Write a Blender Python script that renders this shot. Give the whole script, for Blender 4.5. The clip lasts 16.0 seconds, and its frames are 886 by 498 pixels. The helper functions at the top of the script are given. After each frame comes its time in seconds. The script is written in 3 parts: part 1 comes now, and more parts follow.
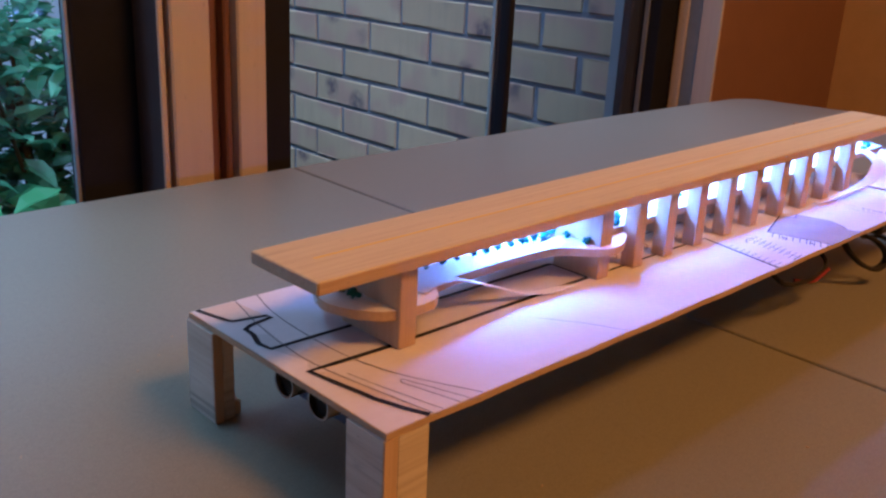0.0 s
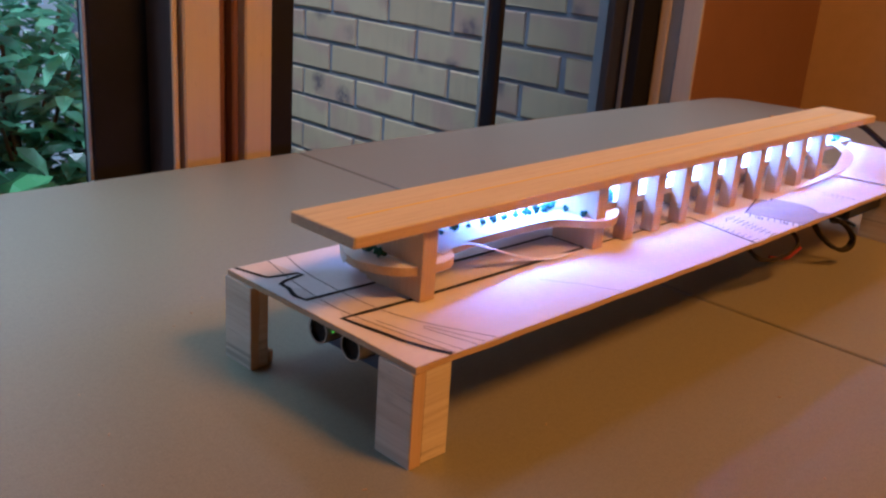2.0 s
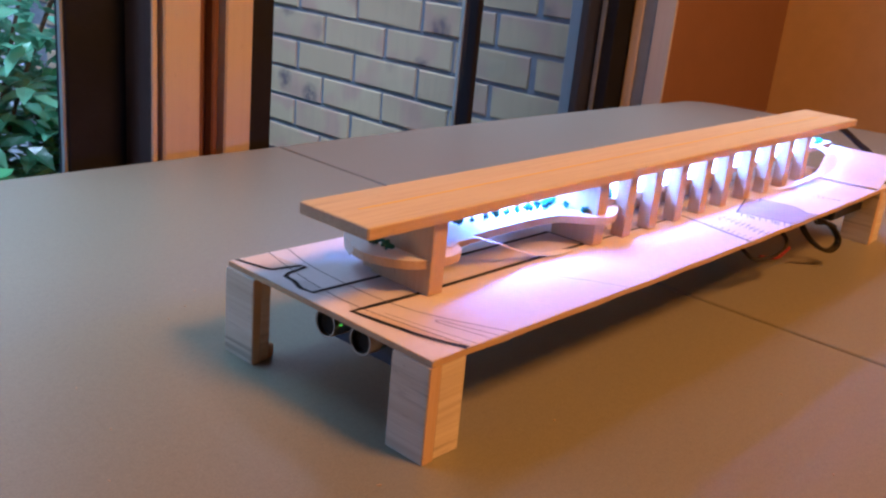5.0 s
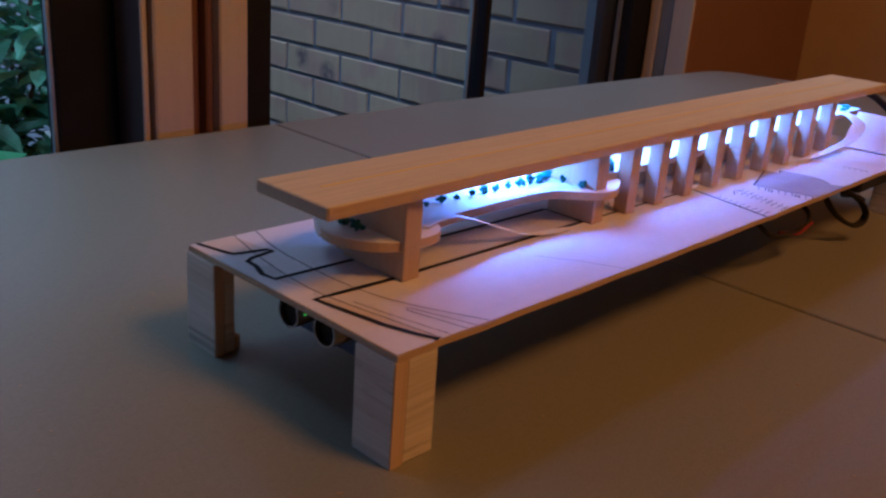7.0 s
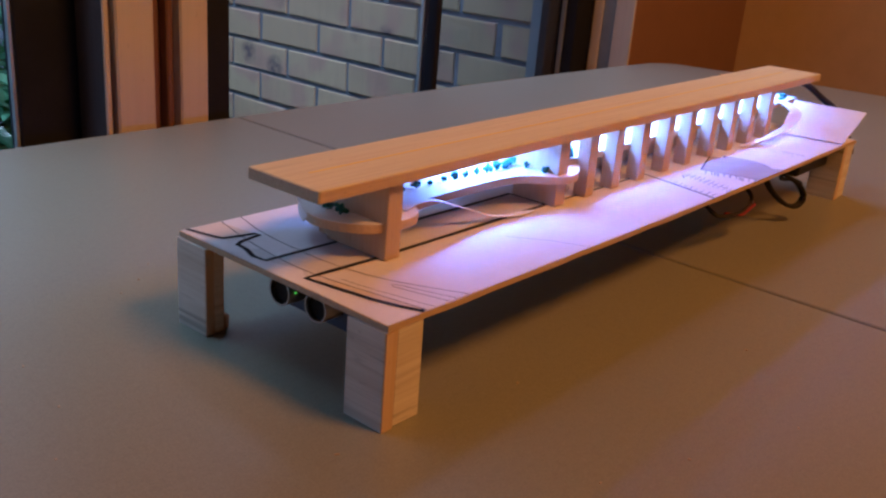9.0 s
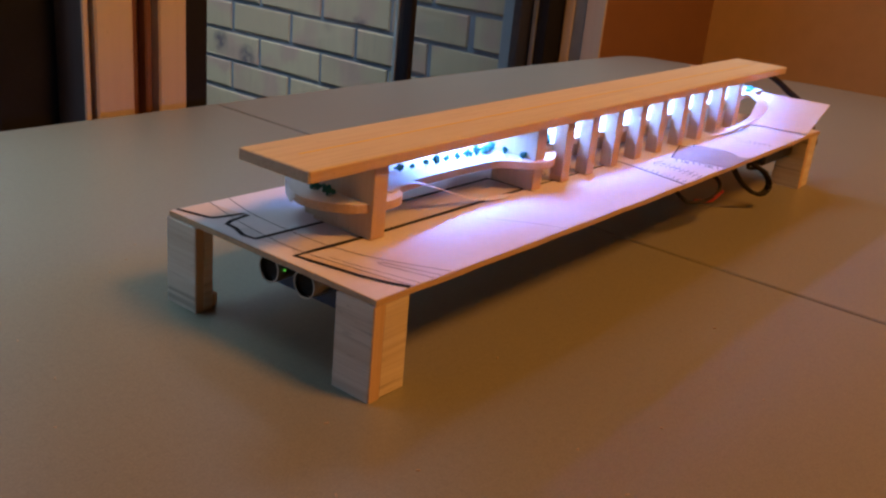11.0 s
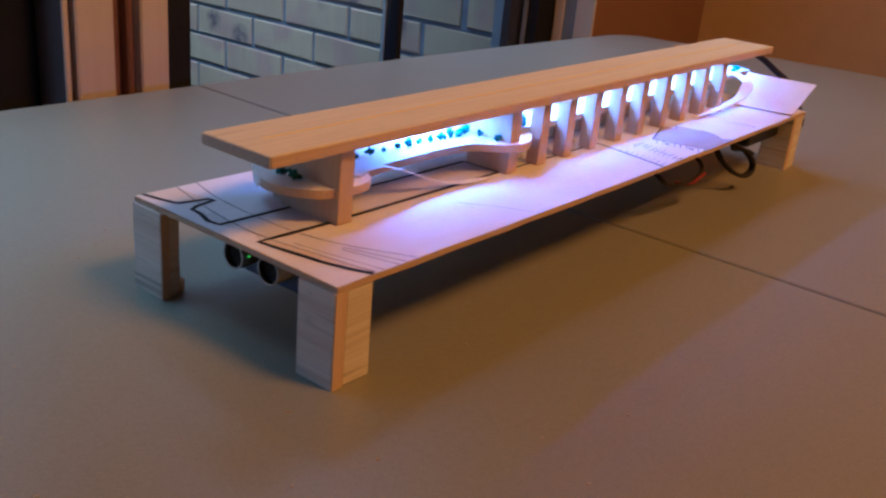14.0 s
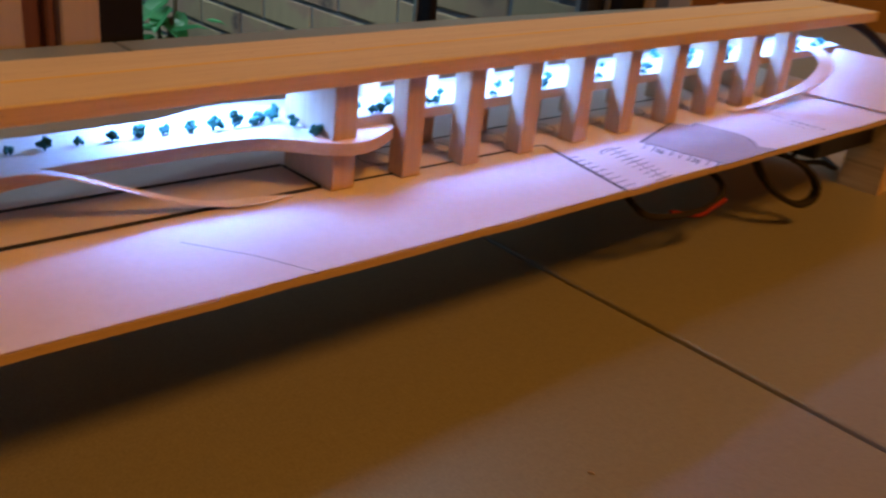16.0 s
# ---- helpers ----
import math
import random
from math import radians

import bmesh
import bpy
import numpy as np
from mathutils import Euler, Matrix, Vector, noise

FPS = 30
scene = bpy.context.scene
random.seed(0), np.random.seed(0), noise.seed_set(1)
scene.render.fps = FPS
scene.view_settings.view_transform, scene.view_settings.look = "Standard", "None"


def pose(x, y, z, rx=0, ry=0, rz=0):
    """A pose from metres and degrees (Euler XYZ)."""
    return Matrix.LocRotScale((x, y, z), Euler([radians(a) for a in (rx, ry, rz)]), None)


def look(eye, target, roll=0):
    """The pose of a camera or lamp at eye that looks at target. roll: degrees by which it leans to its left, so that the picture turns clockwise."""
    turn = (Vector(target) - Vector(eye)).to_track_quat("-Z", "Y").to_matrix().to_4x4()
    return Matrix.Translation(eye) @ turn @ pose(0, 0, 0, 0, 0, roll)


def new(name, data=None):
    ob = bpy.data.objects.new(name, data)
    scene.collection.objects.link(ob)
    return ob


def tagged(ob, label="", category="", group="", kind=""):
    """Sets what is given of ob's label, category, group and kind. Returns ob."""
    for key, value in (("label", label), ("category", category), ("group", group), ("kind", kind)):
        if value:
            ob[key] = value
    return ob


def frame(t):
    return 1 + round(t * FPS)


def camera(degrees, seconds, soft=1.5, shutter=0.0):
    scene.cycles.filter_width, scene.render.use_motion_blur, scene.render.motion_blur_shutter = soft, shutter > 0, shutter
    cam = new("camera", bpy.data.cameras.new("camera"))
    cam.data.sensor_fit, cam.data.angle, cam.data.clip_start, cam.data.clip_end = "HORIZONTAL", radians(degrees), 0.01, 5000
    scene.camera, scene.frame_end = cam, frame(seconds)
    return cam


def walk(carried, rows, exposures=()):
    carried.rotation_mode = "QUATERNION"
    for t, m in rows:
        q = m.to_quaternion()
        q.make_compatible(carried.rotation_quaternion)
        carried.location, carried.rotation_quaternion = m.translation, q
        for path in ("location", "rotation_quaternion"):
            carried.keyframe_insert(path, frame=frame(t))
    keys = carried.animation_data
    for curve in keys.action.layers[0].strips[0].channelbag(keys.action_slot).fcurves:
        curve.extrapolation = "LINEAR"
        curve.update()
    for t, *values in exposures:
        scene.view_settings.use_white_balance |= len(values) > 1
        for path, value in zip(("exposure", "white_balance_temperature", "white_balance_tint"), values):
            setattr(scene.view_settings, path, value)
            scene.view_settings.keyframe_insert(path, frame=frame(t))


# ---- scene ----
cam = camera(51.0, 16.0, 2.4, 0.4)
PATH = [
    (0, (-0.2078, -0.2358, 0.2376), (0.4565, 0.4357, -0.0906), 2.89),
    (0.5, (-0.2226, -0.2381, 0.2339), (0.4443, 0.4306, -0.0950), 3.44),
    (1, (-0.2336, -0.2420, 0.2337), (0.4364, 0.4241, -0.0939), 3.73),
    (1.5, (-0.2469, -0.2523, 0.2344), (0.4281, 0.4090, -0.0927), 4.22),
    (2, (-0.2614, -0.2608, 0.2357), (0.4220, 0.3924, -0.0904), 4.18),
    (2.5, (-0.2722, -0.2579, 0.2315), (0.4188, 0.3884, -0.0924), 4.32),
    (3, (-0.2822, -0.2548, 0.2300), (0.4138, 0.3858, -0.0943), 4.58),
    (3.5, (-0.2893, -0.2506, 0.2261), (0.4151, 0.3819, -0.0959), 5.07),
    (4, (-0.2946, -0.2398, 0.2229), (0.4180, 0.3875, -0.0912), 5.59),
    (4.5, (-0.2897, -0.2374, 0.2252), (0.4299, 0.3838, -0.0852), 5.63),
    (4.7, (-0.2855, -0.2391, 0.2282), (0.4333, 0.3812, -0.0858), 5.71),
    (6.8, (-0.2169, -0.2271, 0.2137), (0.4737, 0.4074, -0.1336), 4.56),
    (7, (-0.2273, -0.2299, 0.2160), (0.4616, 0.4079, -0.1286), 4.41),
    (7.5, (-0.2472, -0.2364, 0.2170), (0.4380, 0.4075, -0.1233), 4.39),
    (8, (-0.2500, -0.2433, 0.2179), (0.4451, 0.3914, -0.1198), 4.36),
    (8.5, (-0.2529, -0.2451, 0.2196), (0.4716, 0.3565, -0.1167), 4.58),
    (9, (-0.2627, -0.2394, 0.2199), (0.4652, 0.3521, -0.1268), 4.72),
    (9.5, (-0.2582, -0.2376, 0.2178), (0.4804, 0.3352, -0.1377), 5.11),
    (10, (-0.2613, -0.2380, 0.2183), (0.4856, 0.3212, -0.1413), 5.46),
    (10.2, (-0.2660, -0.2393, 0.2168), (0.4804, 0.3262, -0.1340), 5.51),
    (12.5, (-0.2956, -0.2538, 0.2257), (0.4516, 0.3051, -0.1339), 6.04),
    (13, (-0.2970, -0.2523, 0.2228), (0.4515, 0.3020, -0.1413), 5.98),
    (13.5, (-0.2917, -0.2510, 0.2257), (0.4534, 0.3070, -0.1396), 5.77),
    (14, (-0.2664, -0.2553, 0.2218), (0.4752, 0.3029, -0.1502), 5.57),
    (14.5, (-0.2181, -0.2438, 0.2215), (0.5171, 0.3165, -0.1599), 4.90),
    (15, (-0.1429, -0.2459, 0.2153), (0.5821, 0.3242, -0.1711), 4.84),
    (15.5, (-0.0473, -0.2488, 0.2096), (0.6431, 0.3537, -0.1907), 5.17),
    (16, (0.0092, -0.2114, 0.1771), (0.6432, 0.4473, -0.2282), 5.82),
]
EXPOSURES = [
    (0.0, 0.02, 5310, 19), (0.5, -0.34, 5500, 19), (1.0, -0.18, 5600, 19), (1.5, 0.04, 5770, 19), (2.0, 0.14, 6000, 17), (2.5, 0.26, 6800, 12), (3.0, 0.52, 6900, 7), (3.5, 0.61, 6850, 7), (4.0, 0.63, 6750, 9),
    (4.5, 0.70, 5890, 17), (7.0, -0.80, 5250, 20), (7.5, -0.41, 5400, 19), (8.0, -0.33, 5500, 20), (8.5, -0.18, 5570, 20), (9.0, -0.09, 5590, 20), (9.5, -0.15, 5650, 16), (10.0, -0.20, 7100, 12),
    (12.5, 0.10, 5300, 11), (13.0, -0.14, 7100, 11), (13.5, 0.25, 5300, 9), (14.0, 0.00, 5080, 12), (14.5, -0.24, 4440, 11), (15.0, -0.92, 4900, 5), (15.5, -0.71, 7050, 5), (16.0, -0.55, 7050, 2)]
walk(cam, [(t, look(eye, target, roll)) for t, eye, target, roll in PATH], EXPOSURES)

# ---- world, sun and lamps ----
world = bpy.data.worlds.new("dusk_sky")
scene.world = world
world.use_nodes = True
wn = world.node_tree
sky = wn.nodes.new("ShaderNodeTexSky")
sky.sky_type, sky.sun_disc = "NISHITA", False
sky.sun_elevation, sky.sun_rotation = radians(68), radians(248)
sky.air_density, sky.dust_density, sky.ozone_density = 1.0, 0.6, 4.0
wn.nodes["Background"].inputs["Strength"].default_value = 0.15
wn.links.new(sky.outputs[0], wn.nodes["Background"].inputs["Color"])

sun = new("sun", bpy.data.lights.new("sun", "SUN"))
sun.data.energy, sun.data.angle, sun.data.color = 5.0, radians(25), (0.66, 0.85, 1.0)
sun.matrix_world = look((-1.6, 0.9, 6.0), (0.6, 1.8, 0.0))


def area_lamp(name, m, sx, sy, watts, colour, spread=180):
    lamp = new(name, bpy.data.lights.new(name, "AREA"))
    lamp.data.shape, lamp.data.size, lamp.data.size_y = "RECTANGLE", sx, sy
    lamp.data.energy, lamp.data.color = watts, colour
    lamp.data.spread = radians(spread)
    lamp.matrix_world = m
    return lamp


# warm ceiling lamp of the room, and the light strip under the model's deck
area_lamp("ceiling_lamp_light", look((0.42, -0.95, 1.55), (0.5, -0.2, 0.0)), 0.46, 0.46, 30.0, (1.0, 0.37, 0.05))
STRIPS = ((0.140, 0.198, 0.0935), (0.216, 0.612, 0.0760))
for (x0, x1, y), watts in zip(STRIPS, (0.58, 1.15)):
    area_lamp("strip_light", pose((x0 + x1) / 2, y, 0.0912), x1 - x0, 0.006, watts, (0.115, 0.285, 1.0))
# sky light in the two window openings
area_lamp("window_sky_light", look((-0.32, 0.73, 0.80), (-0.24, 0.50, 0.0)), 0.72, 0.62, 1.75, (0.50, 0.80, 1.0), 38)
area_lamp("window_sky_light", look((0.92, 0.80, 0.86), (0.84, 0.34, 0.0)), 0.60, 0.5, 1.7, (0.50, 0.72, 1.0), 70)


# ---- materials ----
def material(name, rough=0.6, metal=0.0):
    m = bpy.data.materials.new(name)
    m.use_nodes = True
    b = m.node_tree.nodes["Principled BSDF"]
    b.inputs["Roughness"].default_value, b.inputs["Metallic"].default_value = rough, metal
    return m, m.node_tree, b


def node(nt, kind, **inputs):
    n = nt.nodes.new(kind)
    for key, value in inputs.items():
        n.inputs[key.replace("_", " ")].default_value = value
    return n


def coords(nt, scale=(1, 1, 1), jitter=0.0, rot=(0, 0, 0)):
    tc = nt.nodes.new("ShaderNodeTexCoord")
    mp = nt.nodes.new("ShaderNodeMapping")
    mp.inputs["Scale"].default_value = scale
    mp.inputs["Rotation"].default_value = rot
    nt.links.new(tc.outputs["Object"], mp.inputs["Vector"])
    if jitter:
        oi = nt.nodes.new("ShaderNodeObjectInfo")
        mu = nt.nodes.new("ShaderNodeMath")
        mu.operation = "MULTIPLY"
        mu.inputs[1].default_value = jitter
        nt.links.new(oi.outputs["Random"], mu.inputs[0])
        nt.links.new(mu.outputs[0], mp.inputs["Location"])
    return mp.outputs[0]


def ramp(nt, fac, stops):
    r = nt.nodes.new("ShaderNodeValToRGB")
    while len(r.color_ramp.elements) < len(stops):
        r.color_ramp.elements.new(0.5)
    for e, (p, c) in zip(r.color_ramp.elements, stops):
        e.position, e.color = p, (*c, 1)
    nt.links.new(fac, r.inputs[0])
    return r.outputs[0]


def noise_tex(nt, vec, scale, detail=4.0, rough=0.6, warp=0.0):
    n = node(nt, "ShaderNodeTexNoise", Scale=scale, Detail=detail, Roughness=rough, Distortion=warp)
    nt.links.new(vec, n.inputs["Vector"])
    return n.outputs["Fac"]


def mixed(nt, fac, a, b, how="MIX"):
    m = nt.nodes.new("ShaderNodeMix")
    m.data_type, m.blend_type = "RGBA", how
    for sock, v in ((m.inputs[0], fac), (m.inputs[6], a), (m.inputs[7], b)):
        if isinstance(v, (int, float)):
            sock.default_value = v
        elif isinstance(v, tuple):
            sock.default_value = (*v, 1)
        else:
            nt.links.new(v, sock)
    return m.outputs[2]


def bump(nt, b, height, strength, dist):
    n = node(nt, "ShaderNodeBump", Strength=strength, Distance=dist)
    nt.links.new(height, n.inputs["Height"])
    nt.links.new(n.outputs[0], b.inputs["Normal"])


def wood(name, light, dark, along, fine=500.0, rough=0.62, contrast=0.5, jitter=3.0, cracks=0.0):
    """Sawn soft wood; along names the axis or axes of its grain."""
    m, nt, b = material(name, rough)
    sc = [1.0, 1.0, 1.0]
    for axis in along:
        sc["xyz".index(axis)] = 0.03
    v = coords(nt, tuple(sc), jitter)
    grain = noise_tex(nt, v, fine, 6.0, 0.65, 0.4)
    bands = noise_tex(nt, v, fine * 0.16, 3.0, 0.5, 1.2)
    flecks = noise_tex(nt, coords(nt, tuple(0.5 * s + 0.2 for s in sc), jitter), fine * 2.2, 2.0)
    mid = tuple((a + c) / 2 for a, c in zip(light, dark))
    c1 = ramp(nt, bands, [(0.3, light), (0.55, mid), (0.72, light)])
    c2 = ramp(nt, grain, [(0.32, dark), (0.6, light)])
    col = mixed(nt, contrast, c1, c2)
    col = mixed(nt, ramp(nt, flecks, [(0.66, (0, 0, 0)), (0.74, (0.35, 0.35, 0.35))]), col, tuple(0.6 * d for d in dark))
    if cracks:
        line = noise_tex(nt, coords(nt, tuple(0.7 * s for s in sc), jitter), fine * 0.55, 3.0, 0.55, 0.5)
        col = mixed(nt, ramp(nt, line, [(0.33, (cracks,) * 3), (0.39, (0, 0, 0)), (0.495, (0, 0, 0)), (0.505, (0.5 * cracks,) * 3), (0.515, (0, 0, 0))]), col, tuple(0.5 * d for d in dark))
    nt.links.new(col, b.inputs["Base Color"])
    bump(nt, b, grain, 0.25, 0.0004)
    return m


def plain(name, a, b_, scale, rough, metal=0.0, bumpy=0.0, dist=0.001, jitter=0.0, speck=None):
    """Two-scale mottling between two colours."""
    m, nt, b = material(name, rough, metal)
    v = coords(nt, (1, 1, 1), jitter)
    big, small = noise_tex(nt, v, scale, 3.0), noise_tex(nt, v, scale * 14, 4.0, 0.7)
    col = mixed(nt, ramp(nt, big, [(0.35, (0, 0, 0)), (0.65, (1, 1, 1))]), a, b_)
    col = mixed(nt, ramp(nt, small, [(0.4, (0, 0, 0)), (0.75, (0.35, 0.35, 0.35))]), col, speck or tuple(0.8 * x for x in a))
    nt.links.new(col, b.inputs["Base Color"])
    if bumpy:
        bump(nt, b, small, bumpy, dist)
    return m


M = {}
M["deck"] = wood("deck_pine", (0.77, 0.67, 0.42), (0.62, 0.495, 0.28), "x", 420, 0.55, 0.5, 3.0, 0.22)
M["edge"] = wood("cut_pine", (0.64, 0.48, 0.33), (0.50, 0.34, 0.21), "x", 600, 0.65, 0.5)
M["fin"] = wood("fin_pine", (0.60, 0.44, 0.30), (0.47, 0.32, 0.20), "z", 500, 0.65, 0.45)
M["balsa"] = wood("balsa_block", (0.76, 0.69, 0.58), (0.54, 0.44, 0.32), "xy", 300, 0.75, 0.55, 3.0, 0.6)
M["balsa_end"] = wood("balsa_strip", (0.66, 0.48, 0.31), (0.50, 0.33, 0.19), "z", 400, 0.7, 0.5)
M["ply"] = wood("ply_edge", (0.60, 0.44, 0.28), (0.44, 0.29, 0.17), "x", 500, 0.65, 0.5)
M["paper"] = plain("printed_paper", (0.72, 0.68, 0.68), (0.77, 0.73, 0.73), 18.0, 0.62, bumpy=0.05, dist=0.0003, speck=(0.64, 0.59, 0.58))
M["tint"] = plain("tinted_print", (0.60, 0.58, 0.58), (0.66, 0.63, 0.62), 25.0, 0.62)
M["buff"] = plain("buff_print", (0.68, 0.57, 0.47), (0.72, 0.62, 0.52), 25.0, 0.62)
M["grey_print"] = plain("grey_print", (0.38, 0.32, 0.32), (0.44, 0.37, 0.36), 30.0, 0.62)
M["card"] = plain("white_card", (0.78, 0.74, 0.70), (0.83, 0.79, 0.75), 30.0, 0.55)
M["ink"] = plain("black_ink", (0.010, 0.009, 0.010), (0.016, 0.014, 0.014), 60.0, 0.85)
M["ink_thin"] = plain("grey_ink", (0.09, 0.08, 0.08), (0.15, 0.13, 0.12), 60.0, 0.8)
M["yellow"] = plain("yellow_stain", (0.86, 0.60, 0.07), (0.86, 0.64, 0.14), 60.0, 0.6, speck=(0.80, 0.64, 0.32))
M["tree"] = plain("model_foliage", (0.010, 0.12, 0.090), (0.015, 0.16, 0.12), 900.0, 0.8, bumpy=0.5, jitter=2.0)
M["steel"] = plain("sensor_can", (0.34, 0.32, 0.29), (0.42, 0.40, 0.36), 200.0, 0.42, 1.0)
M["black"] = plain("black_plastic", (0.012, 0.012, 0.013), (0.022, 0.022, 0.024), 80.0, 0.45)
M["gauze"] = plain("black_gauze", (0.006, 0.006, 0.006), (0.012, 0.012, 0.012), 800.0, 0.9, bumpy=0.5)
M["pcb"] = plain("blue_circuit", (0.01, 0.03, 0.09), (0.014, 0.045, 0.12), 150.0, 0.4)
M["wire"] = plain("dark_cable", (0.008, 0.005, 0.005), (0.013, 0.008, 0.008), 200.0, 0.75)
M["red"] = plain("red_cable", (0.20, 0.012, 0.012), (0.26, 0.018, 0.015), 200.0, 0.45)
M["table"] = None
M["trim"] = wood("pale_timber_trim", (0.60, 0.52, 0.43), (0.51, 0.43, 0.35), "z", 120, 0.5, 0.25)
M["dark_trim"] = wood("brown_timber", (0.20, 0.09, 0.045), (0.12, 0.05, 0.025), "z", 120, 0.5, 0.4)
M["reveal_shade"] = wood("shaded_reveal", (0.13, 0.085, 0.075), (0.06, 0.04, 0.036), "z", 90, 0.6, 0.5)
M["alu"] = plain("bronze_aluminium", (0.015, 0.016, 0.022), (0.020, 0.021, 0.028), 12.0, 0.7, 0.0)
M["alu"].node_tree.nodes["Principled BSDF"].inputs["Specular IOR Level"].default_value = 0.15
M["alu_edge"] = plain("worn_aluminium", (0.45, 0.50, 0.55), (0.55, 0.60, 0.64), 30.0, 0.35, 0.6)
M["wall"] = plain("tan_wall_paint", (0.55, 0.39, 0.21), (0.59, 0.42, 0.225), 1.6, 0.6, bumpy=0.08, dist=0.001)
M["wall_dark"] = plain("darkened_wall_paint", (0.26, 0.135, 0.075), (0.285, 0.148, 0.08), 1.6, 0.6, bumpy=0.08, dist=0.001)
M["ceiling"] = plain("white_ceiling", (0.50, 0.48, 0.44), (0.54, 0.52, 0.48), 2.0, 0.8)
M["carpet"] = plain("brown_carpet", (0.16, 0.12, 0.09), (0.22, 0.17, 0.13), 5.0, 0.95, bumpy=0.6, dist=0.004)
M["mortar"] = plain("grey_mortar", (0.09, 0.11, 0.14), (0.15, 0.17, 0.20), 14.0, 0.95, bumpy=0.6, dist=0.003)
M["pipe"] = plain("grey_downpipe", (0.18, 0.20, 0.22), (0.23, 0.25, 0.27), 6.0, 0.5)
M["soil"] = plain("garden_soil", (0.035, 0.028, 0.02), (0.07, 0.055, 0.04), 4.0, 0.95, bumpy=0.8, dist=0.01)
M["fence"] = wood("grey_fence_paling", (0.60, 0.74, 0.86), (0.52, 0.66, 0.78), "z", 60, 0.9, 0.5)
M["bark"] = plain("shrub_bark", (0.06, 0.045, 0.03), (0.10, 0.075, 0.05), 30.0, 0.9, bumpy=0.6)
M["crumb"] = plain("wood_crumb", (0.45, 0.33, 0.22), (0.55, 0.42, 0.30), 500.0, 0.8)


def table_material():
    m, nt, b = material("grey_laminate", 0.42)
    v = coords(nt)
    big, fine = noise_tex(nt, v, 3.0, 4.0), noise_tex(nt, v, 900.0, 2.0, 0.7)
    col = mixed(nt, ramp(nt, big, [(0.3, (0, 0, 0)), (0.7, (1, 1, 1))]), (0.238, 0.230, 0.164), (0.264, 0.256, 0.184))
    col = mixed(nt, ramp(nt, fine, [(0.35, (0, 0, 0)), (0.7, (0.55, 0.55, 0.55))]), col, (0.150, 0.143, 0.114))
    grit = noise_tex(nt, v, 260.0, 5.0, 0.75)
    col = mixed(nt, ramp(nt, grit, [(0.35, (0.22, 0.22, 0.22)), (0.5, (0, 0, 0)), (0.68, (0, 0, 0))]), col, (0.13, 0.125, 0.10))
    col = mixed(nt, ramp(nt, grit, [(0.56, (0, 0, 0)), (0.72, (0.18, 0.18, 0.18))]), col, (0.36, 0.345, 0.29))
    nt.links.new(col, b.inputs["Base Color"])
    r = ramp(nt, noise_tex(nt, v, 5.0, 3.0), [(0.2, (0.335,) * 3), (0.8, (0.355,) * 3)])
    nt.links.new(r, b.inputs["Roughness"])
    b.inputs["Specular IOR Level"].default_value = 0.8
    return m


M["table"] = table_material()


def brick_material():
    m, nt, b = material("cream_clay_brick", 0.9)
    oi = nt.nodes.new("ShaderNodeObjectInfo")
    base = ramp(nt, oi.outputs["Random"], [(0.0, (0.30, 0.22, 0.14)), (0.35, (0.355, 0.272, 0.175)), (0.7, (0.325, 0.235, 0.15)), (1.0, (0.38, 0.295, 0.195))])
    v = coords(nt, (1, 1, 1), 9.0)
    blotch = noise_tex(nt, v, 7.0, 2.0, 0.5)
    iron = noise_tex(nt, v, 55.0, 4.0, 0.7)
    col = mixed(nt, ramp(nt, blotch, [(0.50, (0, 0, 0)), (0.62, (0.75, 0.75, 0.75))]), base, (0.32, 0.19, 0.15))
    both = nt.nodes.new("ShaderNodeMath")
    both.operation = "MULTIPLY"
    spot = node(nt, "ShaderNodeTexVoronoi", Scale=6.5)
    nt.links.new(v, spot.inputs["Vector"])
    nt.links.new(ramp(nt, spot.outputs["Distance"], [(0.14, (0.95, 0.95, 0.95)), (0.28, (0, 0, 0))]), both.inputs[0])
    nt.links.new(ramp(nt, iron, [(0.38, (0.25, 0.25, 0.25)), (0.55, (1, 1, 1))]), both.inputs[1])
    col = mixed(nt, both.outputs[0], col, (0.085, 0.06, 0.07))
    drag = noise_tex(nt, coords(nt, (1, 1, 0.1), 9.0), 70.0, 3.0)
    col = mixed(nt, ramp(nt, drag, [(0.42, (0, 0, 0)), (0.72, (0.3, 0.3, 0.3))]), col, (0.20, 0.16, 0.12))
    col = mixed(nt, ramp(nt, noise_tex(nt, v, 260.0, 3.0), [(0.55, (0, 0, 0)), (0.8, (0.4, 0.4, 0.4))]), col, (0.24, 0.19, 0.15))
    nt.links.new(col, b.inputs["Base Color"])
    bump(nt, b, iron, 0.2, 0.002)
    return m


M["brick"] = brick_material()


def glass_material():
    m, nt, b = material("window_glass", 0.0)
    mix, tr, gl = (nt.nodes.new("ShaderNode" + k) for k in ("MixShader", "BsdfTransparent", "BsdfGlossy"))
    fr = node(nt, "ShaderNodeFresnel", IOR=1.5)
    tr.inputs["Color"].default_value = (0.94, 0.99, 1.0, 1)
    gl.inputs["Roughness"].default_value = 0.01
    for a, z in ((fr.outputs[0], mix.inputs[0]), (tr.outputs[0], mix.inputs[1]), (gl.outputs[0], mix.inputs[2])):
        nt.links.new(a, z)
    nt.links.new(mix.outputs[0], nt.nodes["Material Output"].inputs["Surface"])
    return m


M["glass"] = glass_material()


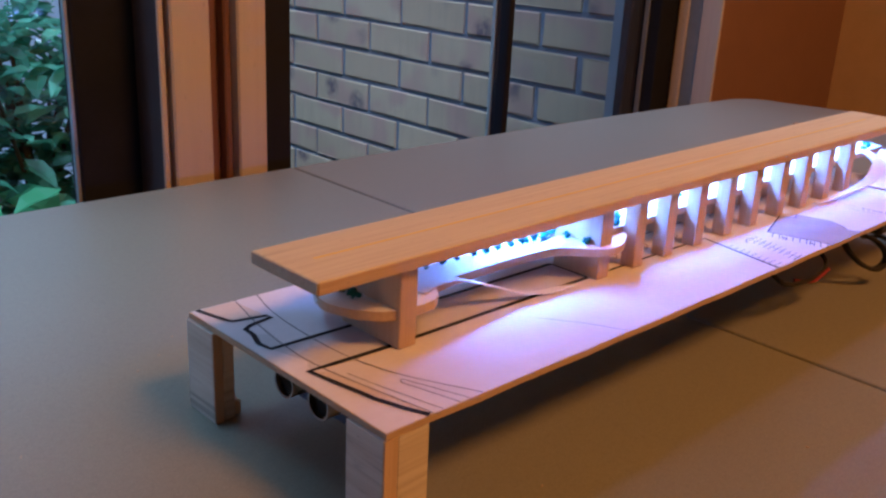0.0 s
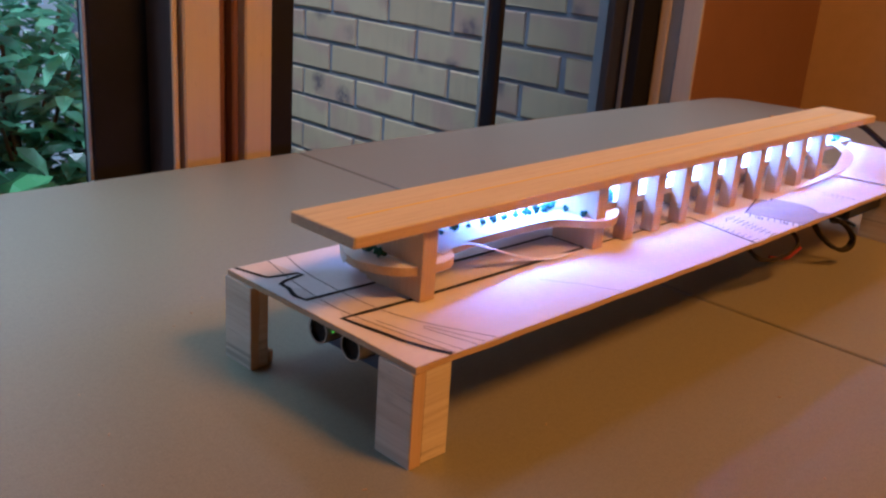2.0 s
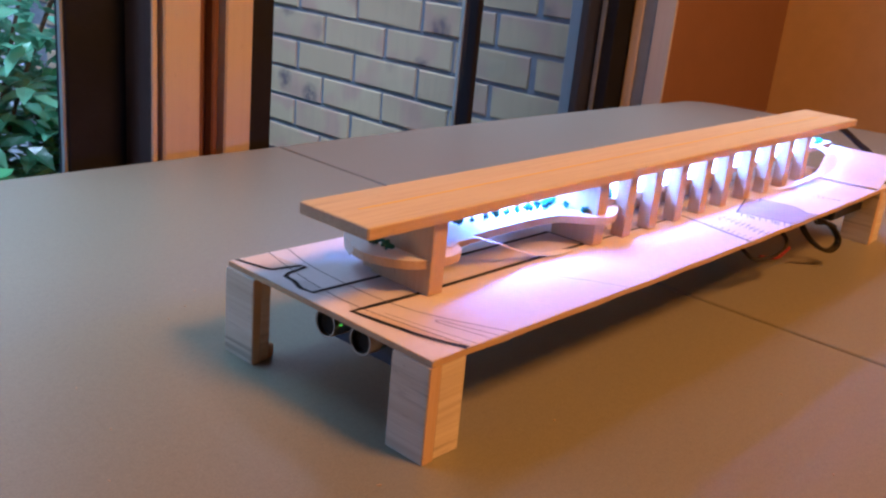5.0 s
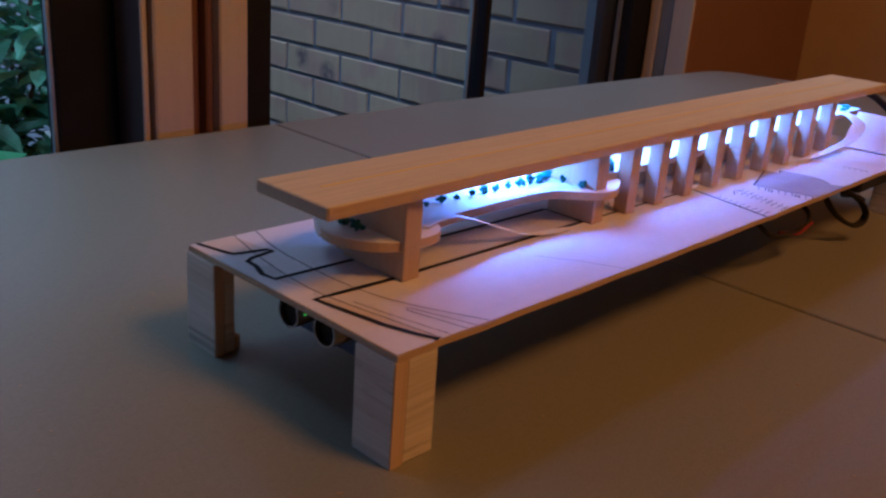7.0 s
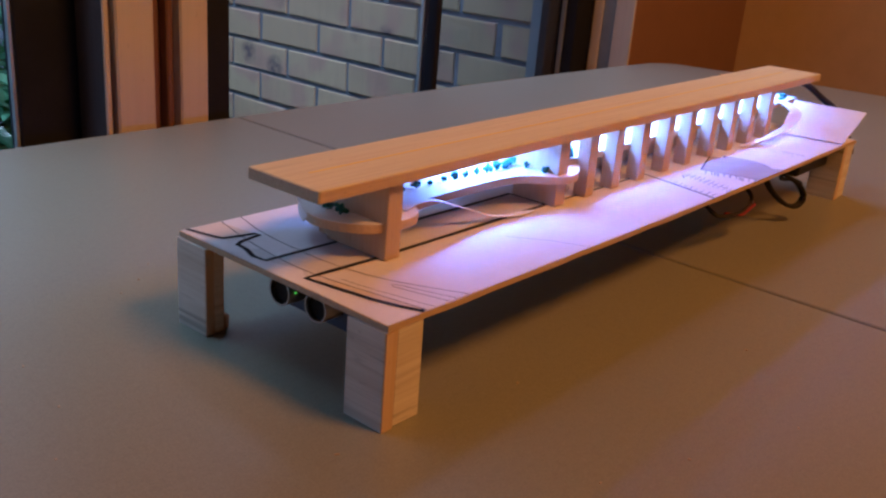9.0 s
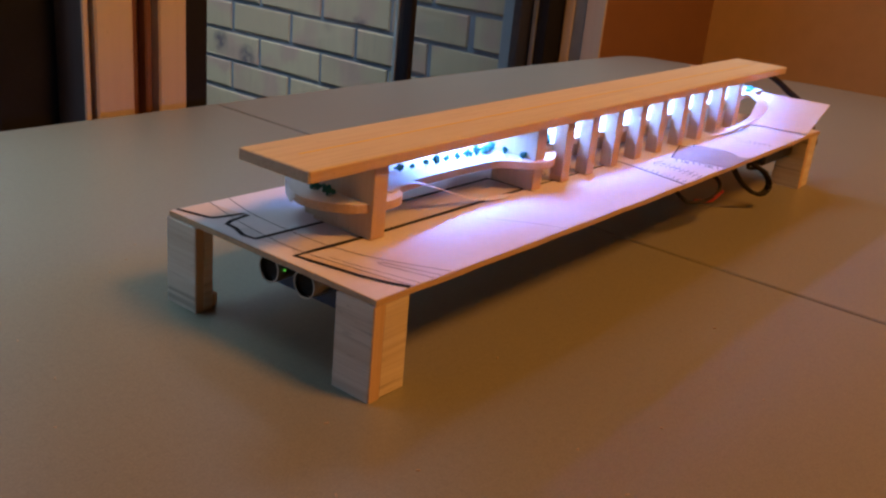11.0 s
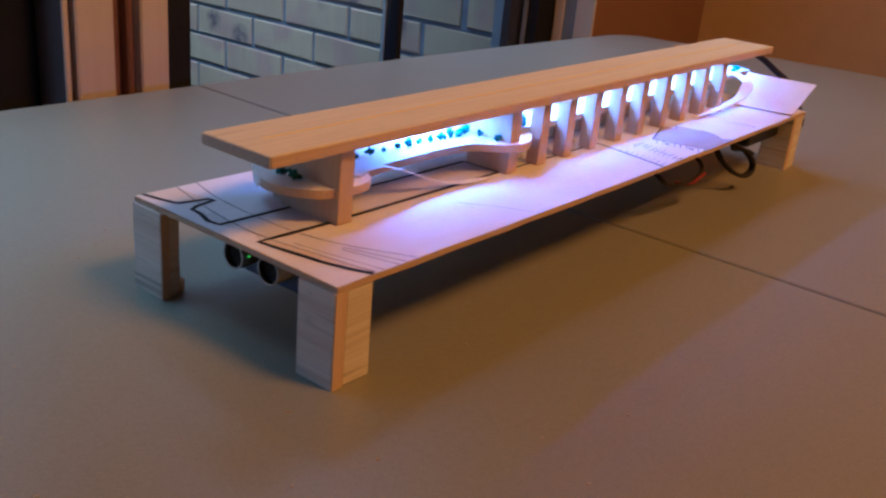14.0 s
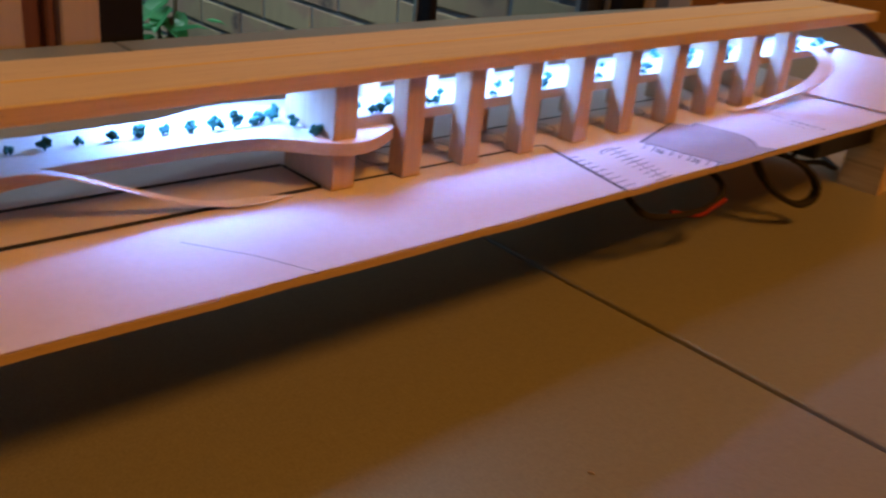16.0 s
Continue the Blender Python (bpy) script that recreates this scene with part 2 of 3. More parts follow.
def leaf_material(name, a, b_, rough):
    m, nt, b = material(name, rough)
    geo = nt.nodes.new("ShaderNodeNewGeometry")
    nt.links.new(ramp(nt, geo.outputs["Random Per Island"], [(0.0, a), (0.6, b_), (1.0, tuple(1.5 * x for x in b_))]), b.inputs["Base Color"])
    back = nt.nodes.new("ShaderNodeBsdfTranslucent")
    back.inputs["Color"].default_value = (*(1.4 * x for x in b_), 1)
    mix = nt.nodes.new("ShaderNodeMixShader")
    mix.inputs[0].default_value = 0.3
    for a_, z in ((b.outputs[0], mix.inputs[1]), (back.outputs[0], mix.inputs[2]), (mix.outputs[0], nt.nodes["Material Output"].inputs["Surface"])):
        nt.links.new(a_, z)
    b.inputs["Specular IOR Level"].default_value = 1.0
    return m


M["leaf"] = leaf_material("shrub_leaf", (0.025, 0.10, 0.06), (0.13, 0.37, 0.24), 0.16)
M["leaf_big"] = leaf_material("broad_leaf", (0.05, 0.22, 0.09), (0.08, 0.30, 0.13), 0.18)


def glow_material(name, colour, strength):
    m, nt, b = material(name, 0.4)
    b.inputs["Base Color"].default_value = (*colour, 1)
    b.inputs["Emission Color"].default_value = (*colour, 1)
    b.inputs["Emission Strength"].default_value = strength
    return m


M["led"] = glow_material("lit_led_chip", (0.75, 0.75, 1.0), 12.0)
M["green_glint"] = glow_material("green_glint", (0.15, 0.9, 0.1), 0.5)
M["lamp_glow"] = glow_material("lamp_diffuser", (1.0, 0.75, 0.45), 3.0)


# ---- mesh helpers ----
def thing(name, label, category, group="", kind="", at=(0, 0, 0)):
    ob = new(name)
    ob.empty_display_size = 0.02
    ob.location = at
    return tagged(ob, label, category, group, kind)


def mesh_of(name, bm, mat, smooth=False):
    me = bpy.data.meshes.new(name)
    bm.normal_update()
    bm.to_mesh(me)
    bm.free()
    for mm in mat if isinstance(mat, (list, tuple)) else (mat,):
        me.materials.append(mm)
    if smooth:
        for p in me.polygons:
            p.use_smooth = True
    return me


def part(name, bm, mat, parent=None, label="", smooth=False):
    ob = new(name, mesh_of(name, bm, mat, smooth))
    if parent is not None:
        ob.parent = parent
    if label:
        ob["label"] = label
    return ob


def structure(name, bm, mat, label="", category="structure", smooth=False):
    return tagged(part(name, bm, mat, None, "", smooth), label, category, "", "structure")


def add_box(bm, x0, x1, y0, y1, z0, z1, bevel=0.0, segments=1):
    made = bmesh.ops.create_cube(bm, size=1.0, matrix=Matrix.Translation(((x0 + x1) / 2, (y0 + y1) / 2, (z0 + z1) / 2)) @ Matrix.Diagonal((x1 - x0, y1 - y0, z1 - z0, 1)))
    if bevel:
        edges = list({e for v in made["verts"] for e in v.link_edges})
        bmesh.ops.bevel(bm, geom=edges, offset=bevel, segments=segments, affect="EDGES", profile=0.5)
    return bm


def box(x0, x1, y0, y1, z0, z1, bevel=0.0, segments=1):
    return add_box(bmesh.new(), x0, x1, y0, y1, z0, z1, bevel, segments)


def slab(outline, z0, z1, bevel=0.0):
    """A flat plate from its outline in plan."""
    bm = bmesh.new()
    low = [bm.verts.new((x, y, z0)) for x, y in outline]
    high = [bm.verts.new((x, y, z1)) for x, y in outline]
    n = len(outline)
    bm.faces.new(high)
    bm.faces.new(low[::-1])
    for i in range(n):
        bm.faces.new((low[i], low[(i + 1) % n], high[(i + 1) % n], high[i]))
    bmesh.ops.recalc_face_normals(bm, faces=bm.faces)
    if bevel:
        rim = [e for e in bm.edges if len(e.link_faces) == 2 and any(len(f.verts) == n for f in e.link_faces)]
        bmesh.ops.bevel(bm, geom=rim, offset=bevel, segments=2, affect="EDGES", profile=0.5)
    return bm


def spline(points, steps=8):
    """Catmull-Rom through the points."""
    pts = [Vector(p) for p in points]
    pts = [2 * pts[0] - pts[1], *pts, 2 * pts[-1] - pts[-2]]
    out = []
    for a, b, c, d in zip(pts, pts[1:], pts[2:], pts[3:]):
        for i in range(steps):
            t = i / steps
            out.append(0.5 * (2 * b + (c - a) * t + (2 * a - 5 * b + 4 * c - d) * t * t + (3 * b - a - 3 * c + d) * t**3))
    out.append(pts[-2])
    return out


def tube(points, radius, sides=8, flat=1.0):
    """A cable along the points."""
    bm, rings = bmesh.new(), []
    for i, p in enumerate(points):
        ahead = (points[min(i + 1, len(points) - 1)] - points[max(i - 1, 0)]).normalized()
        side = ahead.cross(Vector((0, 0, 1)))
        side = side.normalized() if side.length > 1e-4 else Vector((1, 0, 0))
        up = side.cross(ahead)
        rings.append([bm.verts.new(p + radius * (math.cos(a) * side + flat * math.sin(a) * up)) for a in np.linspace(0, 2 * math.pi, sides, endpoint=False)])
    for r, s in zip(rings, rings[1:]):
        for i in range(sides):
            bm.faces.new((r[i], r[(i + 1) % sides], s[(i + 1) % sides], s[i]))
    bm.faces.new(rings[0][::-1])
    bm.faces.new(rings[-1])
    return bm


def band(points, half, thick):
    """A thin strip along the points; half: its half width at each point."""
    bm, rows = bmesh.new(), []
    for i, p in enumerate(points):
        ahead = (points[min(i + 1, len(points) - 1)] - points[max(i - 1, 0)]).normalized()
        side = ahead.cross(Vector((0, 0, 1))).normalized()
        up = side.cross(ahead).normalized()
        h = half[i]
        rows.append([bm.verts.new(p + a * h * side + b * thick * up) for a, b in ((-1, 0), (1, 0), (1, 1), (-1, 1))])
    for r, s in zip(rows, rows[1:]):
        for i in range(4):
            bm.faces.new((r[i], r[(i + 1) % 4], s[(i + 1) % 4], s[i]))
    bm.faces.new(rows[0][::-1])
    bm.faces.new(rows[-1])
    bmesh.ops.recalc_face_normals(bm, faces=bm.faces)
    return bm


# ---- room ----
FLOOR, TOP = -0.74, 1.70
WY, EX = 0.602, 1.737
LEFT0, RIGHT1 = -1.75, 1.2590
HEAD = 1.32

structure("floor", box(-2.6, EX + 0.1, -3.1, 0.82, FLOOR - 0.1, FLOOR), M["carpet"], "brown carpeted floor of the room", "floor")
structure("ceiling", box(-2.6, EX + 0.1, -3.1, 0.82, TOP, TOP + 0.1), M["ceiling"], "plain off-white painted ceiling", "ceiling")
w = box(-2.6, LEFT0, WY, 0.82, FLOOR, TOP)
add_box(w, LEFT0, RIGHT1, WY, 0.82, HEAD, TOP)
add_box(w, RIGHT1, EX, WY, 0.82, FLOOR, TOP)
structure("wall_north", w, M["wall_dark"], "wall with two tall windows, its weaker light painted in dull red-brown", "wall")
structure("wall_east", box(EX, EX + 0.1, -3.1, 0.82, FLOOR, TOP), M["wall"], "tan painted end wall lit by a warm lamp", "wall")
structure("wall_west", box(-2.7, -2.6, -3.1, 0.82, FLOOR, TOP), M["wall_dark"], "unseen dull red-brown wall, dark to cut bounced light", "wall")
structure("wall_south", box(-2.7, EX + 0.1, -3.2, -3.1, FLOOR, TOP), M["wall_dark"], "unseen dull red-brown wall, dark to cut bounced light", "wall")

lamp = thing("ceiling_lamp", "wide round white ceiling lamp with a warm glow", "lamp", at=(0.42, -0.95, 1.61))
bm = bmesh.new()
bmesh.ops.create_cone(bm, cap_ends=True, segments=32, radius1=0.30, radius2=0.28, depth=0.02, matrix=Matrix.Translation((0, 0, 0.05)))
part("rose", bm, M["ceiling"], lamp)
bm = bmesh.new()
bmesh.ops.create_cone(bm, cap_ends=True, segments=32, radius1=0.25, radius2=0.27, depth=0.03, matrix=Matrix.Translation((0, 0, 0.02)))
part("diffuser", bm, M["lamp_glow"], lamp)

# timber mullion between the windows: two pale boards with a dark groove
mull = tagged(thing("trim_mullion", "pale timber window mullion with a dark brown groove", "trim"), kind="structure")
part("board", box(0.2366, 0.2796, 0.6000, 0.64, FLOOR, HEAD, 0.002), M["trim"], mull)
part("bead", box(0.2263, 0.2325, 0.6050, 0.6090, FLOOR, HEAD, 0.0012), M["trim"], mull)
part("bead_side", box(0.2265, 0.2325, 0.6092, 0.63, FLOOR, HEAD), M["reveal_shade"], mull, "dark bead side in the reveal's shade colour")
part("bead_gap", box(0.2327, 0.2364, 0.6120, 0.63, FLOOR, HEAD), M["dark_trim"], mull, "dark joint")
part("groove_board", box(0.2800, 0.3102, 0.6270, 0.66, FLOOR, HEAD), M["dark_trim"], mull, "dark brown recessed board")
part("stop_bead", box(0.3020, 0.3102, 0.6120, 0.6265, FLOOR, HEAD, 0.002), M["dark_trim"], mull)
part("board", box(0.3105, 0.3450, 0.6000, 0.64, FLOOR, HEAD, 0.002), M["trim"], mull)
part("core", box(0.2370, 0.3450, 0.6605, 0.80, FLOOR, HEAD), M["trim"], mull)
part("reveal_strip", box(0.2300, 0.2362, 0.6305, 0.6650, FLOOR, HEAD, 0.001), M["reveal_shade"], mull, "grey-brown reveal with shade in its colour")

# right jamb lining
jamb = tagged(thing("trim_jamb", "pale timber window jamb with a grey seal strip", "trim"), kind="structure")
part("lining", box(1.2530, 1.2588, 0.5990, 0.6385, FLOOR, HEAD, 0.0015), M["trim"], jamb)
part("seal_strip", box(1.2555, 1.2588, 0.6390, 0.6635, FLOOR, HEAD), M["pipe"], jamb, "grey seal strip")
part("lining", box(1.2520, 1.2588, 0.6640, 0.6830, FLOOR, HEAD, 0.0015), M["trim"], jamb)


def stile(parent, x0, x1, y0, y1, name="stile"):
    return part(name, box(x0, x1, y0, y1, FLOOR + 0.03, HEAD - 0.03, 0.002), M["alu"], parent)


def pane(parent, x0, x1, y):
    """A sheet of clear glass."""
    bm = bmesh.new()
    bm.faces.new([bm.verts.new(c) for c in ((x0, y, FLOOR + 0.03), (x1, y, FLOOR + 0.03), (x1, y, HEAD - 0.03), (x0, y, HEAD - 0.03))])
    ob = part("pane", bm, M["glass"], parent, "clear glass pane")
    ob.visible_shadow = False
    return ob


win1 = tagged(thing("window_1", "tall dark bronze aluminium window looking onto shrubs", "window"), kind="structure")
stile(win1, 0.1670, 0.2352, 0.6660, 0.6900)
stile(win1, LEFT0, LEFT0 + 0.06, 0.666, 0.690)
part("rail", box(LEFT0, 0.235, 0.666, 0.690, FLOOR, FLOOR + 0.03), M["alu"], win1)
part("rail", box(LEFT0, 0.235, 0.666, 0.690, HEAD - 0.03, HEAD), M["alu"], win1)
part("sill", box(LEFT0, 0.235, 0.6905, 0.84, -0.36, -0.33), M["alu_edge"], win1)
part("glazing_bead", box(0.1636, 0.1669, 0.6700, 0.6760, FLOOR + 0.03, HEAD - 0.03), M["alu_edge"], win1, "thin bright glazing bead")
pane(win1, LEFT0 + 0.06, 0.1665, 0.680)

win2 = tagged(thing("window_2", "dark bronze aluminium sliding window facing a brick wall", "window"), kind="structure")
stile(win2, 0.3485, 0.4038, 0.6400, 0.6750)
stile(win2, 0.7818, 0.7920, 0.6544, 0.6862)
part("edge_strip", box(0.7790, 0.7816, 0.6800, 0.6855, FLOOR + 0.03, HEAD - 0.03), M["alu_edge"], win2, "bright metal edge")
stile(win2, 1.2040, 1.2580, 0.6870, 0.735)
stile(win2, 1.1600, 1.1960, 0.7180, 0.7360, "interlock")
part("edge_strip", box(1.1980, 1.2022, 0.7090, 0.7165, FLOOR + 0.03, HEAD - 0.03), M["alu_edge"], win2, "bright metal edge")
part("outer_lining", box(1.2510, 1.2588, 0.7365, 0.8195, FLOOR, HEAD, 0.001), M["pipe"], win2, "grey painted outer lining")
part("rail", box(0.349, 1.258, 0.6870, 0.735, FLOOR, FLOOR + 0.03), M["alu"], win2)
part("rail", box(0.349, 1.258, 0.6870, 0.735, HEAD - 0.03, HEAD), M["alu"], win2)
pane(win2, 0.4036, 0.7788, 0.664)
pane(win2, 0.7922, 1.1600, 0.7000)

# ---- outside ----
structure("ground", box(-60, 60, 0.82, 80, -0.95, -0.85), M["soil"], "dark garden soil outside the windows", "ground")
BX = 1.45
wall_brick = structure("wall_brick", box(BX + 0.005, BX + 0.12, 0.83, 4.2, -0.85, 2.6), M["mortar"], "cream clay brick wall with grey mortar joints", "wall")
pipe = thing("downpipe", "grey painted metal strip beside the brick wall", "downpipe")
part("channel", box(BX - 0.05, BX - 0.002, 0.868, 0.926, -0.85, 2.6, 0.006, 2), M["pipe"], pipe)
part("bracket", box(BX - 0.054, BX - 0.0015, 0.864, 0.931, 0.55, 0.58, 0.003), M["pipe"], pipe)

fence = thing("fence", "pale blue-grey painted paling fence behind the shrubs", "fence")
for i in range(26):
    x = -2.2 + 0.14 * i
    part("paling", box(x, x + 0.13, 3.6 + 0.01 * (i % 2), 3.62 + 0.01 * (i % 2), -0.85, 0.95 + 0.02 * math.sin(i * 2.1)), M["fence"], fence)
part("rail", box(-2.2, 1.44, 3.64, 3.68, 0.5, 0.58), M["fence"], fence)


def add_leaf(bm, at, way, up, length, width):
    """One folded leaf of six faces, pointed at both ends."""
    way, side = way.normalized(), way.cross(up).normalized()
    up = side.cross(way)
    mid = [at, at + way * length * 0.3 - up * width * 0.12, at + way * length * 0.68 - up * width * 0.08, at + way * length - up * length * 0.14]
    l = [at + way * length * 0.3 + side * width * 0.5 + up * width * 0.12, at + way * length * 0.68 + side * width * 0.36 + up * width * 0.06]
    r = [at + way * length * 0.3 - side * width * 0.5 + up * width * 0.12, at + way * length * 0.68 - side * width * 0.36 + up * width * 0.06]
    m_, l_, r_ = ([bm.verts.new(p) for p in some] for some in (mid, l, r))
    for f in ((m_[0], m_[1], l_[0]), (m_[1], m_[2], l_[1], l_[0]), (m_[2], m_[3], l_[1]), (m_[0], r_[0], m_[1]), (m_[1], r_[0], r_[1], m_[2]), (m_[2], r_[1], m_[3])):
        bm.faces.new(f)


def shrub(at, height, spread, count, length, mat, seed, label):
    rng = random.Random(seed)
    ob = thing("shrub", label, "shrub", at=at)
    stems, tips = bmesh.new(), []
    for i in range(9):
        a, lean = rng.uniform(0, 6.28), rng.uniform(0.15, 0.85)
        end = Vector((math.cos(a) * spread * lean, math.sin(a) * spread * lean, height * rng.uniform(0.6, 1.0)))
        pts = spline([Vector((0, 0, 0)), Vector((end.x * 0.25, end.y * 0.25, end.z * 0.45)), end], 6)
        b = tube(pts, 0.006, 5)
        me = bpy.data.meshes.new("tmp")
        b.to_mesh(me)
        b.free()
        stems.from_mesh(me)
        bpy.data.meshes.remove(me)
        tips += pts[4:]
    part("stem", stems, M["bark"], ob)
    bm = bmesh.new()
    for i in range(count):
        c = rng.choice(tips) + Vector([rng.gauss(0, 0.35 * spread), rng.gauss(0, 0.35 * spread), rng.gauss(0, 0.14 * height)])
        if c.z < 0.03:
            continue
        a = rng.uniform(0, 6.28)
        way = Vector((math.cos(a), math.sin(a), rng.uniform(-0.7, 0.35)))
        s = rng.uniform(0.6, 1.25)
        add_leaf(bm, c, way, Vector((rng.uniform(-0.3, 0.3), rng.uniform(-0.3, 0.3), 1)), length * s, length * 0.55 * s)
    part("foliage", bm, mat, ob)
    return ob


shrub((0.20, 2.05, -0.85), 1.20, 0.42, 1300, 0.085, M["leaf"], 3, "leafy green garden shrub outside the window")
shrub((0.75, 2.35, -0.85), 1.05, 0.40, 1300, 0.085, M["leaf"], 5, "leafy green garden shrub outside the window")
shrub((-0.55, 2.2, -0.85), 1.30, 0.50, 1200, 0.09, M["leaf"], 8, "leafy green garden shrub outside the window")
shrub((1.00, 2.35, -0.85), 0.64, 0.15, 300, 0.11, M["leaf_big"], 9, "low broad-leaved plant beside the brick wall")
shrub((1.08, 1.95, -0.85), 0.62, 0.11, 200, 0.085, M["leaf_big"], 14, "low leafy plant at the foot of the brick wall")
shrub((0.52, 1.62, -0.85), 0.50, 0.20, 130, 0.17, M["leaf_big"], 11, "low plant with large bright green leaves")

# ---- table ----
table = thing("extension_table", "grey laminate extension table with a joint across its middle", "table")
table.matrix_basis = Matrix.Translation((0.3125, 0.02, 0)) @ pose(0, 0, 0, 0, 0, -1.22)
HALF_L, TY0, TY1, CORNER = 0.938, -0.52, 0.5025, 0.060


def leaf_outline(sign):
    """Half of the top: long sides and ends bow out a little, corners are round."""
    gap = 0.0011
    pts = [(gap, TY0), (gap, TY1)]
    for px in (0.2, 0.38, 0.55, 0.70):
        pts.append((px, TY1 + 0.045 * px * (0.82 - px) if sign > 0 else TY1 - 0.024 * px))
    for v, q in ((TY1 + (-0.001 if sign > 0 else -0.02), 1), (TY0, -1)):
        ends = []
        for a in np.linspace(0, math.pi / 2, 9):
            ay = v - q * CORNER + q * CORNER * math.sin(a)
            ends.append((HALF_L - 0.30 * (v - q * CORNER) ** 2 - CORNER + CORNER * math.cos(a), ay))
        if q == 1:
            pts += ends[::-1] + [(HALF_L - 0.30 * y * y, y) for y in (0.33, 0.22, 0.11, 0.0, -0.11, -0.22, -0.33)]
        else:
            pts += ends
    return [(sign * px, py) for px, py in pts]


for sign in (1, -1):
    bm = slab(leaf_outline(sign), -0.026, 0.0, 0.0016)
    part("tabletop", bm, M["table"], table)
for sx in (1, -1):
    for y0, y1 in ((TY0 + 0.09, TY0 + 0.145), (TY1 - 0.145, TY1 - 0.09)):
        x = sx * 0.72
        part("leg", box(x - 0.028, x + 0.028, y0, y1, FLOOR, -0.0265, 0.004), M["dark_trim"], table)
part("apron", box(-0.74, 0.74, TY0 + 0.10, TY0 + 0.125, -0.105, -0.0265), M["dark_trim"], table)
part("apron", box(-0.74, 0.74, TY1 - 0.125, TY1 - 0.10, -0.105, -0.0265), M["dark_trim"], table)

# ---- the model on the table ----
L, W, H, THICK = 0.602, 0.150, 0.052, 0.003


def sag(x):
    """The thin base board hangs a little between its legs."""
    return H - 0.0016 * math.sin(math.pi * min(max(x / L, 0), 1))


model = thing("architectural_model", "wooden pavilion model with lit garden level on printed board", "model")

# base board of plywood with a printed sheet on it
bm, N = bmesh.new(), 24
cols = []
for i in range(N + 1):
    x = L * i / N
    wob = 0.0004 * math.sin(i * 2.3)
    cols.append([bm.verts.new((x, wob, sag(x) - 0.0003)), bm.verts.new((x, W, sag(x) - 0.0003)), bm.verts.new((x, W, sag(x) - THICK)), bm.verts.new((x, wob, sag(x) - THICK))])
for a, b in zip(cols, cols[1:]):
    for k in range(4):
        bm.faces.new((a[k], a[(k + 1) % 4], b[(k + 1) % 4], b[k]))
bm.faces.new(cols[0][::-1])
bm.faces.new(cols[-1])
bmesh.ops.recalc_face_normals(bm, faces=bm.faces)
part("base_board", bm, M["ply"], model, "thin plywood base board")


def sheet(outline, lift, steps=0.02):
    """A printed patch that follows the board: outline in plan, cut into strips along x."""
    bm = bmesh.new()
    bm.faces.new([bm.verts.new((x, y, 0)) for x, y in outline])
    x = min(p[0] for p in outline) + steps
    while x < max(p[0] for p in outline):
        bmesh.ops.bisect_plane(bm, geom=bm.verts[:] + bm.edges[:] + bm.faces[:], plane_co=(x, 0, 0), plane_no=(1, 0, 0))
        x += steps
    for v in bm.verts:
        v.co.z = sag(v.co.x) + lift
    bmesh.ops.recalc_face_normals(bm, faces=bm.faces)
    if sum(f.normal.z for f in bm.faces) < 0:
        bmesh.ops.reverse_faces(bm, faces=bm.faces)
    return bm


part("printed_sheet", sheet([(0.0004, 0.0006), (L - 0.0004, 0.0006), (L - 0.0004, W - 0.0004), (0.0004, W - 0.0004)], 0.0), M["paper"], model, "printed white paper plan")


def ink(points, width, mat="ink", name="ink_line"):
    pts = [Vector((x, y, 0)) for x, y in points]
    bm = bmesh.new()
    fine = []
    for a, b in zip(pts, pts[1:]):
        n = max(1, int((b - a).length / 0.012))
        fine += [a.lerp(b, i / n) for i in range(n)]
    fine.append(pts[-1])
    rows = []
    for i, p in enumerate(fine):
        ahead = (fine[min(i + 1, len(fine) - 1)] - fine[max(i - 1, 0)]).normalized()
        side = Vector((-ahead.y, ahead.x, 0)) * width / 2
        rows.append([bm.verts.new((*(p + s).xy, sag(p.x) + 0.00025)) for s in (side, -side)])
    for r, s in zip(rows, rows[1:]):
        bm.faces.new((r[1], s[1], s[0], r[0]))
    return part(name, bm, M[mat], model)


# printed areas
part("printed_area", sheet([(0.0080, 0.0613), (0.2040, 0.0612), (0.2040, 0.0890), (0.0078, 0.0900), (0.0065, 0.098), (0.010, 0.108), (0.016, 0.105), (0.0135, 0.070)], 0.0001), M["tint"], model, "pale grey printed area")
part("printed_area", sheet([(0.0095, 0.060), (0.016, 0.055), (0.0255, 0.001), (0.0235, 0.001), (0.0195, 0.011), (0.0145, 0.025), (0.0135, 0.033), (0.0115, 0.044)], 0.0001), M["buff"], model, "buff printed strip")
part("printed_area", sheet([(0.006, 0.149), (0.0095, 0.130), (0.0155, 0.126), (0.027, 0.1235), (0.028, 0.121), (0.0245, 0.149)], 0.0001), M["buff"], model, "buff printed strip")

# bold outlines
ink([(0.004, 0.149), (0.006, 0.141), (0.009, 0.130), (0.0105, 0.127), (0.015, 0.126), (0.0275, 0.1235), (0.0285, 0.1205), (0.015, 0.118), (0.0105, 0.1155), (0.010, 0.108), (0.0065, 0.098), (0.0078, 0.0900), (0.052, 0.0892), (0.2040, 0.0890)], 0.0027)
ink([(0.2040, 0.0612), (0.050, 0.0598), (0.0080, 0.0613), (0.011, 0.044), (0.0132, 0.033), (0.0145, 0.025), (0.019, 0.011), (0.0235, 0.0008)], 0.0030)
ink([(0.2165, 0.0610), (0.3183, 0.0602), (0.3272, 0.0590), (0.3138, -0.0002)], 0.0018)
ink([(0.2041, 0.0890), (0.2041, 0.0615)], 0.0016)
